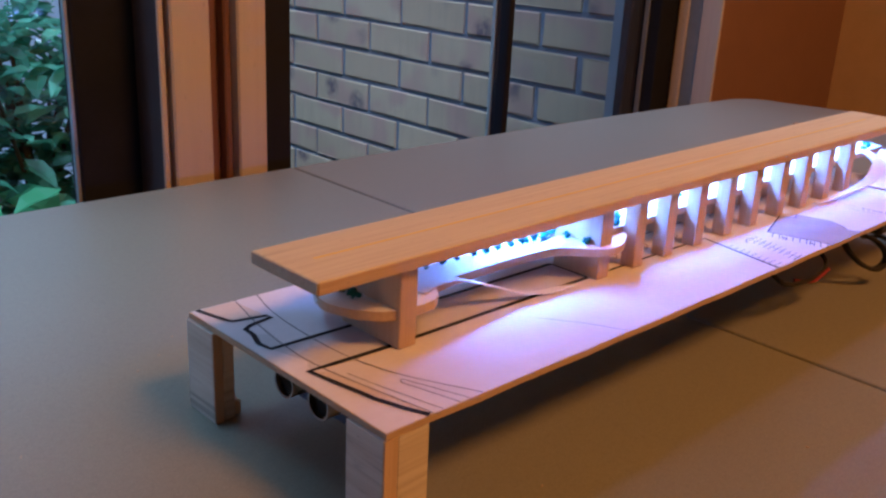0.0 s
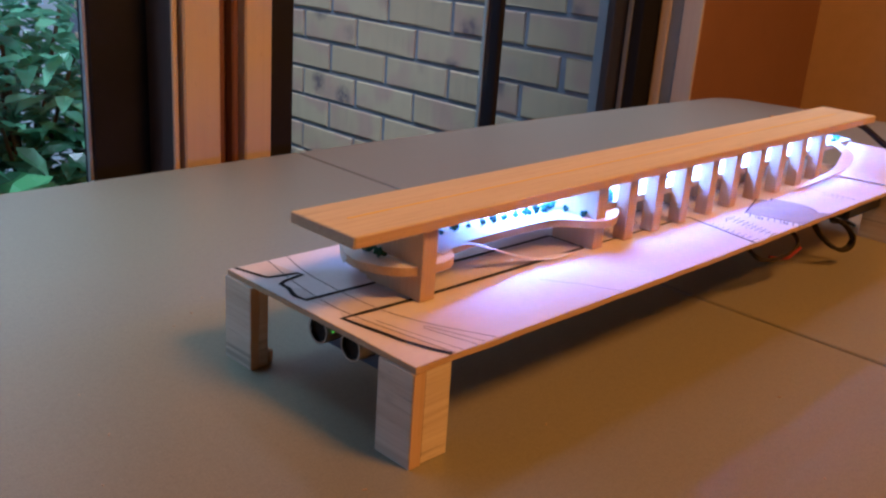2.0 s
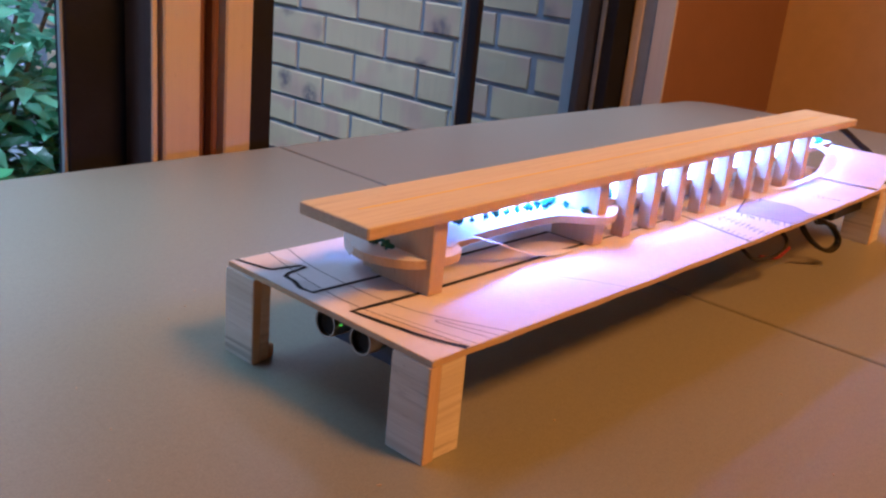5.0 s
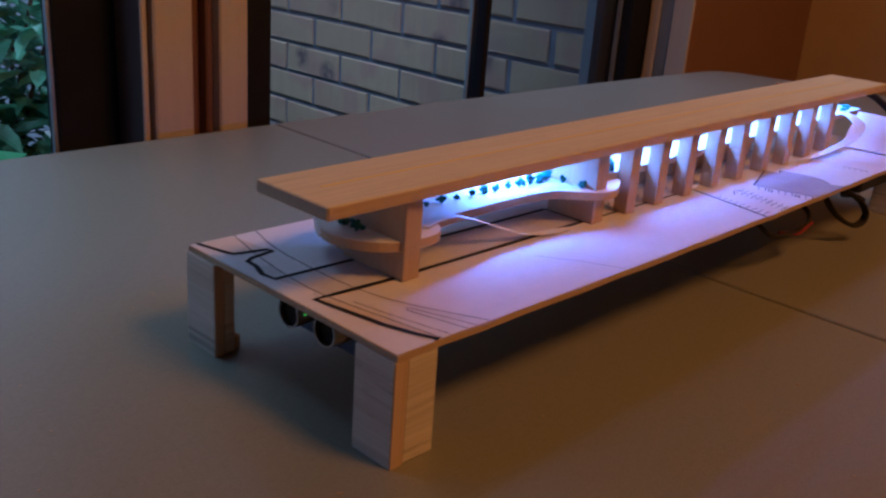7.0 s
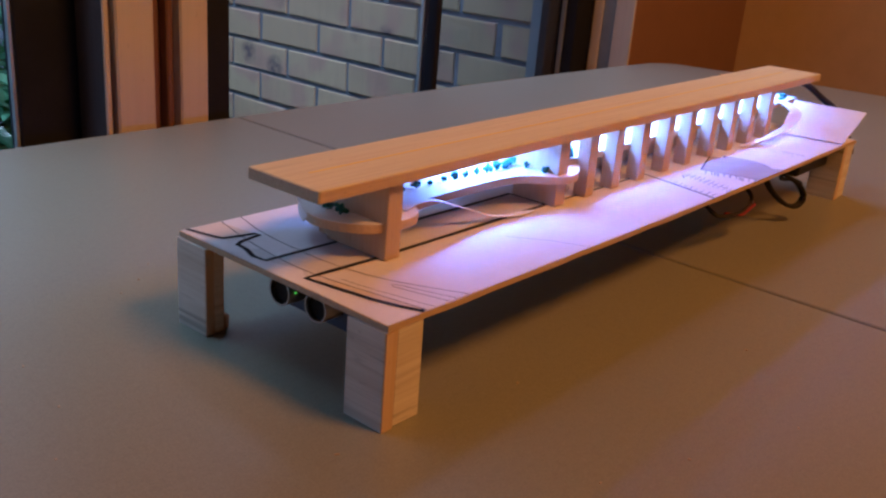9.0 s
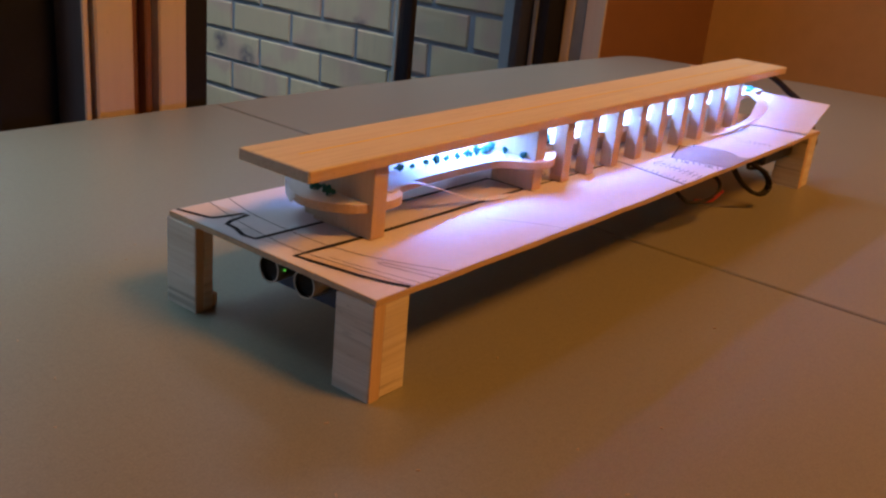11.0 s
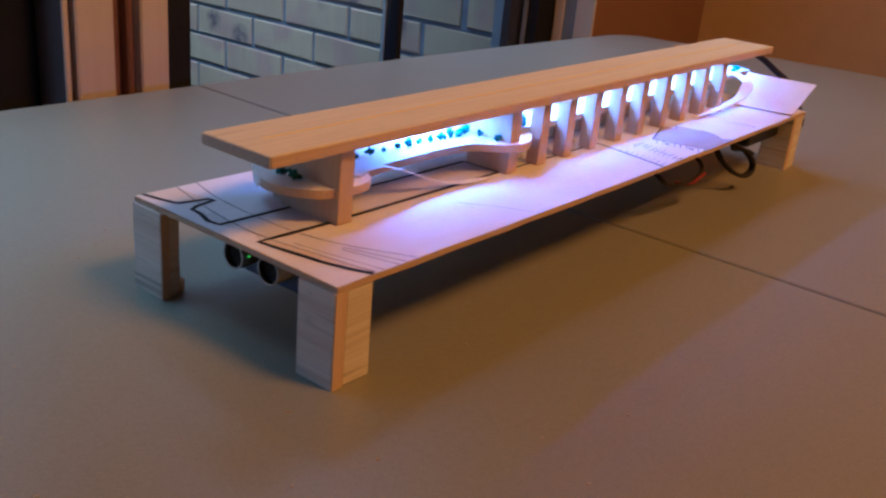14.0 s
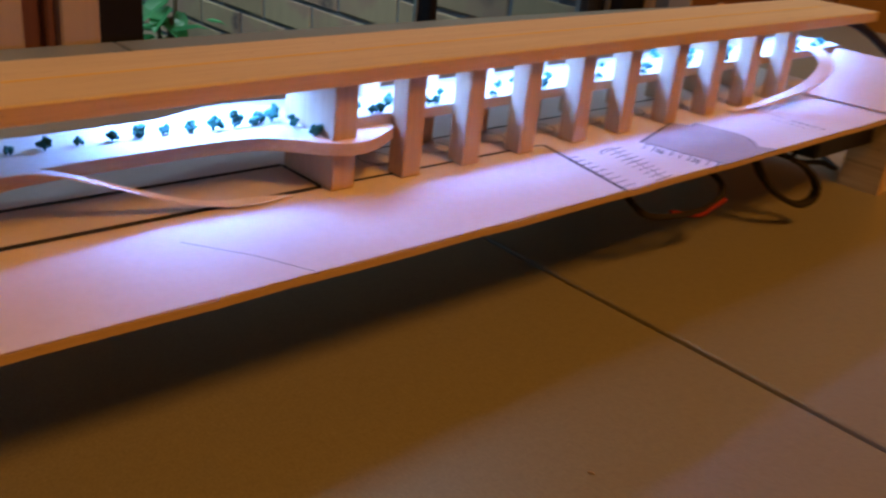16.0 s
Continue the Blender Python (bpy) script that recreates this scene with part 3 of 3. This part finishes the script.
ink([(0.2165, 0.0890), (0.4745, 0.0895)], 0.0012)
# fine contour lines
def curve(points):
    return [tuple(p.xy) for p in spline([(*q, 0) for q in points], 5)]


ink(curve([(0.0255, 0.149), (0.0185, 0.118), (0.0148, 0.090), (0.0140, 0.070), (0.0165, 0.048), (0.0255, 0.0008)]), 0.0006, "ink_thin")
ink(curve([(0.0385, 0.149), (0.0320, 0.123), (0.0298, 0.092), (0.0308, 0.062), (0.0375, 0.035), (0.0545, 0.0008)]), 0.0006, "ink_thin")
ink(curve([(0.0200, 0.050), (0.0240, 0.030), (0.0310, 0.0008)]), 0.0004, "ink_thin")
ink([(0.0465, 0.0008), (0.0362, 0.0290), (0.0345, 0.0312), (0.0330, 0.0288), (0.0408, 0.0008)], 0.0005, "ink_thin")
ink([(0.135, 0.040), (0.150, 0.020), (0.160, 0.001)], 0.00035, "ink_thin")

# car park hatching, grey plot and far lines
for i in range(9):
    y = 0.0400 - 0.0045 * i
    x = 0.3142 + 0.227 * y
    ink([(x, y - 0.0004), (x + 0.0062 + 0.0005 * i, y)], 0.00045, "ink", "bay_line")
for i in range(10):
    y = 0.0390 - 0.0041 * i
    x = 0.3355 + 0.29 * y
    ink([(x, y - 0.0006), (x + 0.0135, y + 0.0005)], 0.00045, "ink", "bay_line")
ink([(0.3430, 0.0370), (0.3465, 0.0403), (0.3515, 0.0412), (0.3560, 0.0404)], 0.0006)
ink([(0.3535, 0.0395), (0.3430, 0.0012)], 0.0004)
plot = [(0.3766, 0.0405), (0.4206, 0.0545), (0.4260, 0.0450), (0.4335, 0.0480), (0.4389, 0.0260), (0.4369, 0.0180), (0.4330, 0.0120), (0.4280, 0.0080), (0.4330, -0.0002), (0.3865, -0.0002)]
part("grey_plot", sheet(plot, 0.00012), M["grey_print"], model, "grey printed plot")
ink(plot[:4], 0.0011)
ink(plot[3:9], 0.0008)
ink([(0.3766, 0.0405), (0.3868, 0.0004)], 0.0008)
for i in range(9):
    y = 0.0368 - 0.0043 * i
    x = 0.3868 - 0.255 * y
    if i not in (2, 6):
        ink([(x, y), (x - 0.0090, y - 0.0040)], 0.0005, "ink", "bay_line")
    else:
        for dy in (0.0012, -0.0018):
            ink([(x - 0.0030, y + dy), (x - 0.0095, y + dy - 0.0028)], 0.0005)
        ink([(x - 0.0030, y + 0.0012), (x - 0.0095, y - 0.0046)], 0.0005)
        ink([(x - 0.0030, y - 0.0018), (x - 0.0095, y - 0.0016)], 0.0005)
ink([(0.4950, 0.064), (0.4945, 0.047), (0.4935, 0.030)], 0.0004, "ink_thin")
for i in range(5):
    y = 0.0250 - 0.0040 * i
    ink([(0.4925 + 0.0005 * i, y), (0.4928 + 0.0005 * i, y - 0.0026)], 0.0018, "ink_thin", "caption_bar")
for i in range(6):
    y = 0.0330 - 0.0036 * i
    ink([(0.4850 + 0.0003 * i, y), (0.4852 + 0.0003 * i, y - 0.0020)], 0.0008, "ink_thin", "caption_bar")
for x in (0.244, 0.277, 0.311, 0.346, 0.381, 0.418, 0.454, 0.491):
    ring = [(x + 0.0075 * math.cos(a), 0.079 + 0.0075 * math.sin(a)) for a in np.linspace(0, 2 * math.pi, 17)]
    part("printed_area", sheet(ring[:-1], 0.0001), M["card"], model, "pale printed circle")
    ink(ring, 0.0006, "ink_thin")

# legs: balsa blocks with a board glued on the front
def leg(x0, x1, y0, y1, split, label=""):
    """x0 to split is the front board, split to x1 the block behind it."""
    top = H - THICK - 0.0004

    def rough(bm, k):
        for v in bm.verts:
            v.co.x += 0.00025 * math.sin(900 * v.co.z + 300 * v.co.y + k)
            v.co.y += 0.0002 * math.sin(700 * v.co.z + 200 * v.co.x + k)
        return bm

    ob = part("leg", rough(box(split + 0.0003, x1, y0 + 0.0001, y1 - 0.0008, 0.0, top, 0.0005), 0.4), M["balsa"], model, label or "pale balsa block leg")
    part("front_board", rough(box(x0, split, y0, y1, 0.0, top, 0.0002), 0.0), M["balsa"], ob, "pale balsa board with rough sawn face")
    part("board_end", box(x0 + 0.0003, split - 0.0001, y0 - 0.0004, y0 + 0.0002, 0.0001, top - 0.0002), M["balsa_end"], ob, "darker edge strip")


leg(-0.0008, 0.0238, 0.0004, 0.0240, 0.0064)
leg(-0.0012, 0.0105, 0.1266, 0.1508, 0.0040, "pale balsa block leg with a chipped back edge")
leg(L - 0.0262, L - 0.0006, 0.0004, 0.0258, L - 0.0190)
leg(L - 0.0200, L - 0.0010, 0.1262, 0.1492, L - 0.0150)
part("foot_chip", box(0.0108, 0.0150, 0.1275, 0.1400, 0.0, 0.0085, 0.0012), M["balsa_end"], model, "broken offcut at the foot of a leg")

# deck
DX0, DX1, DY0, DY1, DT = 0.0042, 0.6235, 0.0498, 0.0992, 0.0062


def deck_z(x):
    return 0.0978 + 0.0026 * (x - DX0) / (DX1 - DX0)


def tilted(bm):
    for v in bm.verts:
        v.co.z += deck_z(v.co.x)
    return bm


bm = box(DX0, DX1, DY0, DY1, -DT, 0.0, 0.0004)
deck = part("deck", tilted(bm), M["deck"], model, "long pale pine roof deck")
part("front_edge", tilted(box(DX0 + 0.0004, DX1 - 0.0004, DY0 - 0.0003, DY0 + 0.0002, -DT + 0.0004, -0.0005)), M["edge"], deck, "darker edge strip")
part("end_edge", tilted(box(DX0 - 0.0003, DX0 + 0.0002, DY0 + 0.0004, DY1 - 0.0004, -DT + 0.0004, -0.0005)), M["edge"], deck, "darker end strip")
part("centre_line", tilted(box(DX0 + 0.016, DX1 - 0.03, 0.0737, 0.0753, -0.0002, 0.00012)), M["yellow"], deck, "faint yellow centre line")
part("splinter", tilted(box(0.515, 0.522, DY1 - 0.0005, DY1 + 0.0012, -0.001, 0.0006, 0.0002)), M["edge"], deck, "small raised splinter")

# fins and columns that carry the deck
def fin(x, y0, y1, thick=0.0105, name="fin"):
    z0 = sag(x + thick / 2) + 0.0003
    return part(name, box(x, x + thick, y0, y1, z0, deck_z(x) - DT - 0.0002, 0.0004), M["fin"], model)


fin(0.0533, 0.0537, 0.0965)
part("back_fin", box(0.0570, 0.0680, 0.0970, 0.1070, sag(0.06) + 0.0003, 0.0925, 0.0004), M["fin"], model)
fin(0.2043, 0.0547, 0.0875)
COLUMNS = (0.2384, 0.2711, 0.3056, 0.3420, 0.3764, 0.4150, 0.4510, 0.4880, 0.5250)
for x in COLUMNS:
    fin(x, 0.0542, 0.0638, 0.0094, "column")
    fin(x + 0.003, 0.0870, 0.0970, 0.0090, "back_column")

# garden level: a wavy platform
PZ0, PZ1 = 0.0660, 0.0708
front = [(0.0765, 0.0554), (0.0832, 0.0599), (0.0868, 0.0653), (0.0937, 0.0696), (0.1050, 0.0713), (0.1236, 0.0722), (0.1404, 0.0724), (0.1572, 0.0722), (0.1720, 0.0712), (0.1839, 0.0686), (0.1918, 0.0625), (0.1997, 0.0552), (0.2086, 0.0502), (0.2190, 0.0506), (0.2303, 0.0560), (0.2397, 0.0630), (0.2432, 0.0730)]
cap = [(0.0640, 0.1200), (0.0530, 0.1170), (0.0460, 0.1100), (0.0400, 0.1005), (0.0352, 0.0915), (0.0340, 0.0830), (0.0375, 0.0710), (0.0450, 0.0612), (0.0530, 0.0565), (0.0600, 0.0547), (0.0690, 0.0543)]
back = [(0.2412, 0.0890), (0.2303, 0.1050), (0.2096, 0.1120), (0.1878, 0.1130), (0.1720, 0.1095), (0.1591, 0.1048), (0.1285, 0.1040), (0.1040, 0.1041), (0.0844, 0.1124)]
outline = [tuple(p.xy) for some, n in ((cap, 3), (front, 4), (back, 3)) for p in spline([(*q, 0) for q in some], n)]
platform = part("garden_platform", slab(outline, PZ0, PZ1 - 0.0003), M["edge"], model, "wavy-edged plywood garden level")
bm = slab(outline, PZ1 - 0.00028, PZ1)
part("platform_paper", bm, M["card"], platform, "white paper surface")
rim = [p.xy for p in spline([(*q, 0) for q in cap[0:5]], 5)]
bm, rows = bmesh.new(), []
for i, p in enumerate(rim):
    way = (rim[min(i + 1, len(rim) - 1)] - rim[max(i - 1, 0)]).normalized()
    out = Vector((way.y, -way.x)) if way.y * (0.06 - p.x) + way.x * (p.y - 0.08) < 0 else Vector((-way.y, way.x))
    drop = 0.0075 * min(1.0, 0.25 + 4 * min(i, len(rim) - 1 - i) / len(rim))
    rows.append([bm.verts.new((*(p + out * d), z)) for d, z in ((0.0003, PZ1 + 0.0002), (0.0009, PZ1 + 0.0002), (0.0003, PZ1 - drop), (-0.0003, PZ1 - drop))])
for a, b in zip(rows, rows[1:]):
    for k in range(4):
        bm.faces.new((a[k], b[k], b[(k + 1) % 4], a[(k + 1) % 4]))
bmesh.ops.recalc_face_normals(bm, faces=bm.faces)
part("skirt", bm, M["card"], platform, "curled white card edging")



def bed_z(x):
    return 0.0748 + 0.0016 * (x - 0.212) / 0.4


bm = box(0.2152, 0.6150, 0.0641, 0.0980, -0.0042, 0.0, 0.0003)
for v in bm.verts:
    v.co.z += bed_z(v.co.x)
bed = part("upper_garden_bed", bm, M["edge"], model, "raised plywood garden bed behind the columns")
bm = box(0.2156, 0.6146, 0.0645, 0.0976, 0.00005, 0.0003)
for v in bm.verts:
    v.co.z += bed_z(v.co.x)
part("bed_paper", bm, M["card"], bed, "white paper surface")

# ramps of white card
pts = spline([(0.0760, 0.0640, PZ1 + 0.0004), (0.0880, 0.0680, PZ1 + 0.0006), (0.1010, 0.0690, 0.0708), (0.1120, 0.0675, 0.0680), (0.1240, 0.0655, 0.0636), (0.1380, 0.0635, 0.0582), (0.1520, 0.0612, 0.0538), (0.1640, 0.0592, sag(0.164) + 0.0012), (0.1760, 0.0582, sag(0.176) + 0.0008), (0.1890, 0.0576, sag(0.189) + 0.0005)], 5)
n = len(pts)
part("ramp", band(pts, [0.0024 if i < n - 12 else 0.0024 + 0.0018 * math.sin(math.pi * (n - 1 - i) / 12) - 0.0019 * (1 - (n - 1 - i) / 12) for i in range(n)], 0.0004), M["card"], model, "thin white card ramp running down to the board")
pts = spline([(0.5860, 0.0720, bed_z(0.586) + 0.0006), (0.5770, 0.0640, 0.0768), (0.5630, 0.0510, 0.0768), (0.5460, 0.0385, 0.0750), (0.5330, 0.0342, 0.0712), (0.5215, 0.0345, 0.0662), (0.5100, 0.0390, 0.0612), (0.4990, 0.0450, 0.0562), (0.4870, 0.0495, 0.0532), (0.4740, 0.0525, sag(0.474) + 0.0006)], 6)
n = len(pts)
part("ramp", band(pts, [0.0046 if i < n - 26 else 0.0022 + 0.0024 * (n - 1 - i) / 26 for i in range(n)], 0.0005), M["card"], model, "thin white card ramp curling down to the board")

# raised card flap at the far end
bm = bmesh.new()
flap = [((0.5600, 0.0545), sag(0.56) + 0.0004), ((0.5670, 0.0004), sag(0.567) + 0.0004), ((0.6050, -0.0030), 0.0758), ((0.6000, 0.0600), 0.0758)]
lo = [bm.verts.new((*p, z)) for p, z in flap]
hi = [bm.verts.new((p[0] - 0.0004, p[1], z + 0.0009)) for p, z in flap]
bm.faces.new(hi)
bm.faces.new(lo[::-1])
for i in range(4):
    bm.faces.new((lo[i], lo[(i + 1) % 4], hi[(i + 1) % 4], hi[i]))
bmesh.ops.recalc_face_normals(bm, faces=bm.faces)
part("flap", bm, M["paper"], model, "raised white card flap")
ink([(0.5585, 0.0550), (0.5655, 0.0006)], 0.0009)

# little model trees on the garden level
def tree_mesh(seed, size):
    """A clump of uneven tufts on a short stem."""
    rng = random.Random(seed)
    bm = bmesh.new()
    bmesh.ops.create_cone(bm, cap_ends=True, segments=6, radius1=size * 0.10, radius2=size * 0.07, depth=size * 0.6, matrix=Matrix.Translation((0, 0, size * 0.3)))
    for i in range(12):
        c = Vector((rng.gauss(0, 0.19), rng.gauss(0, 0.19), 0.52 + rng.gauss(0, 0.15))) * size
        c.z = max(c.z, size * 0.3)
        made = bmesh.ops.create_icosphere(bm, subdivisions=1, radius=size * rng.uniform(0.20, 0.30), matrix=Matrix.Translation(c))
        for v in made["verts"]:
            v.co += Vector([rng.uniform(-0.05, 0.05) for _ in range(3)]) * size
    for i in range(14):
        a = rng.uniform(0, 6.28)
        c = Vector((math.cos(a) * 0.34, math.sin(a) * 0.34, rng.uniform(0.3, 0.85))) * size * rng.uniform(0.6, 1.0)
        add_leaf(bm, c, Vector((math.cos(a), math.sin(a), rng.uniform(-0.5, 0.7))), Vector((rng.uniform(-0.5, 0.5), rng.uniform(-0.5, 0.5), 1)), size * 0.15, size * 0.14)
    return mesh_of("tree", bm, M["tree"])


TREES = [tree_mesh(s, 0.0043) for s in range(5)]
LOW = [(0.0912, 0.0878), (0.1010, 0.0877), (0.1118, 0.0876), (0.1226, 0.0875), (0.1344, 0.0870), (0.1438, 0.0865), (0.1527, 0.0865), (0.1636, 0.0855), (0.1715, 0.0845), (0.1804, 0.0845), (0.1873, 0.0835), (0.1918, 0.0850), (0.1967, 0.0850), (0.2012, 0.0915), (0.2007, 0.0765), (0.2017, 0.0630), (0.0469, 0.0897), (0.0464, 0.0797)]
HIGH = [(0.2303, 0.0662), (0.2343, 0.0662), (0.2293, 0.0740), (0.2432, 0.0730), (0.2639, 0.0662), (0.2600, 0.0690), (0.2748, 0.0760), (0.2965, 0.0662), (0.2936, 0.0710), (0.3084, 0.0750), (0.3213, 0.0790), (0.3302, 0.0662), (0.3351, 0.0710), (0.3450, 0.0770), (0.3648, 0.0662), (0.3727, 0.0690), (0.3924, 0.0830), (0.4043, 0.0662), (0.4152, 0.0720), (0.4419, 0.0870), (0.4409, 0.0662), (0.4508, 0.0700), (0.4745, 0.0850), (0.4784, 0.0662), (0.4873, 0.0710), (0.5100, 0.0830), (0.5152, 0.0670), (0.5268, 0.0730), (0.5606, 0.0662), (0.5691, 0.0730), (0.5829, 0.0670), (0.5957, 0.0690), (0.6040, 0.0750)]
SPOTS = LOW + HIGH
BIG = (5, 8, 9, 11, 12, 15, 16, 17)
rng = random.Random(4)
for i, (x, y) in enumerate(SPOTS):
    ob = new("tree", TREES[i % 5])
    ob.parent = model
    big = 1.35 if i in BIG else rng.uniform(0.75, 1.15)
    z = PZ1 - 0.0001 if i < len(LOW) else bed_z(x) + 0.0002
    ob.matrix_basis = Matrix.Translation((x, y, z)) @ pose(0, 0, 0, 0, 0, rng.uniform(0, 360)) @ Matrix.Diagonal((big, big * rng.uniform(0.8, 1.1), big * rng.uniform(0.8, 1.1), 1))

# light strip under the deck
chip = mesh_of("led_chip", box(-0.0025, 0.0025, -0.0025, 0.0025, -0.0008, 0.0), M["led"])
for x0, x1, y in STRIPS:
    strip = part("light_strip", tilted(box(x0 - 0.004, x1, y - 0.0045, y + 0.0045, -DT - 0.0006, -DT - 0.0001)), M["card"], model, "white adhesive light strip")
    for i in range(int((x1 - x0) / 0.0165) + 1):
        ob = new("led_chip", chip)
        ob.parent = strip
        x = x0 + 0.0165 * i
        ob.location = (x, y, deck_z(x) - DT - 0.0006)

# ultrasonic sensor under the front edge
sensor = part("distance_sensor", box(0.0180, 0.0196, 0.0420, 0.0870, 0.0280, 0.0485), M["pcb"], model, "blue distance sensor board with two round cans")
for y in (0.0522, 0.0777):
    bm = bmesh.new()
    turn = Matrix.Translation((0.0120, y, 0.0405)) @ Matrix.Rotation(math.pi / 2, 4, "Y")
    bmesh.ops.create_cone(bm, cap_ends=False, segments=28, radius1=0.0074, radius2=0.0074, depth=0.012, matrix=turn)
    bmesh.ops.create_cone(bm, cap_ends=False, segments=28, radius1=0.0065, radius2=0.0065, depth=0.012, matrix=turn)
    bm.verts.ensure_lookup_table()
    ring = lambda r0: sorted([v for v in bm.verts if v.co.x < 0.008 and abs(math.hypot(v.co.y - y, v.co.z - 0.0405) - r0) < 0.0003], key=lambda v: math.atan2(v.co.z - 0.0405, v.co.y - y))
    a, b = ring(0.0074), ring(0.0065)
    for i in range(28):
        bm.faces.new((a[i], a[(i + 1) % 28], b[(i + 1) % 28], b[i]))
    part("can", bm, M["steel"], sensor, "silver sensor can", smooth=False)
    bm = bmesh.new()
    bmesh.ops.create_circle(bm, cap_ends=True, segments=28, radius=0.0066, matrix=Matrix.Translation((0.0085, y, 0.0405)) @ Matrix.Rotation(-math.pi / 2, 4, "Y"))
    part("gauze", bm, M["gauze"], sensor, "black gauze")
part("crystal", box(0.0150, 0.0179, 0.0605, 0.0695, 0.0430, 0.0470, 0.0010), M["steel"], sensor)
part("can_glint", box(0.0090, 0.0104, 0.0695, 0.0704, 0.0408, 0.0415, 0.0002), M["green_glint"], sensor, "small glowing block for a green glint on the can")
part("jumper_plug", box(0.0198, 0.0340, 0.0370, 0.0500, 0.0300, 0.0400, 0.0008), M["black"], sensor, "black jumper plug")

# electronics and cables under the board
ctl = part("control_box", box(0.344, 0.410, 0.034, 0.088, 0.0300, 0.0468, 0.002), M["black"], model, "black controller under the board")
part("plug", box(0.410, 0.424, 0.040, 0.052, 0.0330, 0.0430, 0.001), M["black"], ctl)
part("battery_pack", box(0.508, 0.582, 0.013, 0.050, 0.0295, 0.0478, 0.0015), M["black"], model, "black battery pack under the board")


def cable(points, radius, mat="wire", label="", flat=1.0):
    return part("cable", tube(spline(points, 8), radius, 8, flat), M[mat], model, label)


cable([(0.606, 0.085, 0.0915), (0.630, 0.076, 0.0905), (0.652, 0.069, 0.0840), (0.669, 0.058, 0.0715), (0.673, 0.044, 0.0615), (0.663, 0.030, 0.0480), (0.651, 0.020, 0.0400), (0.637, 0.013, 0.0310), (0.618, 0.020, 0.0210), (0.600, 0.034, 0.0200), (0.573, 0.036, 0.0380)], 0.0030, "wire", "dark cable looping from deck to underside")
for side in (-1, 1):
    off = Vector((0.0006, 0.0016, 0.0)) * side
    path = [Vector(p) + off for p in ((0.440, 0.030, 0.0460), (0.4475, 0.020, 0.0400), (0.4535, 0.0135, 0.0285), (0.4620, 0.0065, 0.0190), (0.4740, 0.0010, 0.0138), (0.4825, -0.0020, 0.0165), (0.4840, -0.0020, 0.0240), (0.4780, 0.0030, 0.0330), (0.4660, 0.0100, 0.0395), (0.4500, 0.0210, 0.0440))]
    cable(path, 0.0015, "wire", "dark ribbon cable hanging in a loop")
cable([(0.3400, 0.0300, 0.0460), (0.3400, 0.0180, 0.0375), (0.3440, 0.0110, 0.0310), (0.3530, 0.0100, 0.0272), (0.3720, 0.0100, 0.0240), (0.3960, 0.0100, 0.0228), (0.4090, 0.0100, 0.0275), (0.4100, 0.0150, 0.0350), (0.4040, 0.0300, 0.0420)], 0.0016, "wire", "dark battery lead")
cable([(0.3740, 0.0150, 0.0238), (0.3830, 0.0105, 0.0222), (0.3920, 0.0086, 0.0214), (0.4010, 0.0080, 0.0238), (0.4095, 0.0078, 0.0262)], 0.0012, "red", "red battery lead")
cable([(0.500, 0.022, 0.0330), (0.510, 0.027, 0.0255), (0.527, 0.030, 0.0205), (0.557, 0.031, 0.0150), (0.585, 0.034, 0.0060), (0.605, 0.045, 0.0020), (0.640, 0.085, 0.0018), (0.690, 0.170, 0.0018)], 0.0016, "wire", "thin dark lead running off across the table")

# crumbs on the table
CRUMBS = [(0.014, 0.213), (0.032, 0.231), (0.430, 0.416), (-0.024, -0.050), (0.040, -0.088), (-0.060, -0.039), (-0.111, 0.074), (0.026, -0.120), (0.083, -0.013), (-0.090, 0.111), (0.085, -0.106), (-0.026, 0.001), (-0.004, 0.202), (-0.084, 0.155), (0.213, -0.076), (-0.130, 0.020), (0.150, -0.130)]
for i, (x, y) in enumerate(CRUMBS):
    bm = box(-0.0006 - 0.0005 * (i % 2), 0.0006 + 0.0003 * (i % 3), -0.0004, 0.0003, 0.0, 0.0005, 0.0001)
    ob = part("crumb", bm, M["crumb"])
    ob.matrix_basis = Matrix.Translation((x, y, 0.0001)) @ pose(0, 0, 0, 0, 0, 47 * i)
    tagged(ob, "tiny pale wood crumb on the table", "crumb", "crumbs on the table")

# ---- bricks of the outside wall ----
def brick_mesh(length, seed):
    rng = random.Random(seed)
    bm = box(-0.10, 0.0, 0.0, length, 0.0, 0.0727)
    front = [e for e in bm.edges if all(v.co.x < -0.05 for v in e.verts)]
    bmesh.ops.bevel(bm, geom=front, offset=0.0035, segments=2, affect="EDGES", profile=0.6)
    for v in bm.verts:
        v.co += Vector([rng.uniform(-0.0012, 0.0012) for _ in range(3)])
    return mesh_of("brick", bm, M["brick"])


BRICKS = [brick_mesh(0.2290, s) for s in range(6)]
CUT = brick_mesh(1.7670 - 3 * 0.2405 - 0.0115 - 0.836, 9)
rng = random.Random(12)
COURSE0, COURSE = -0.0158, 0.0842
for k in range(-9, 15):
    z = COURSE0 + COURSE * k
    shift = 1.7670 if k % 2 else 1.8825
    for j in range(-4, 8):
        y = shift + 0.2405 * j + 0.006
        if y < 0.70 or y > 3.45:
            continue
        ob = new("brick", BRICKS[rng.randrange(6)])
        if y < 0.84:
            ob.data = CUT
            y = 0.832 + 0.004
        ob.parent = wall_brick
        ob.matrix_basis = Matrix.Translation((BX + 0.1 + rng.uniform(-0.001, 0.001), y + rng.uniform(-0.0015, 0.0015), z + 0.0058))
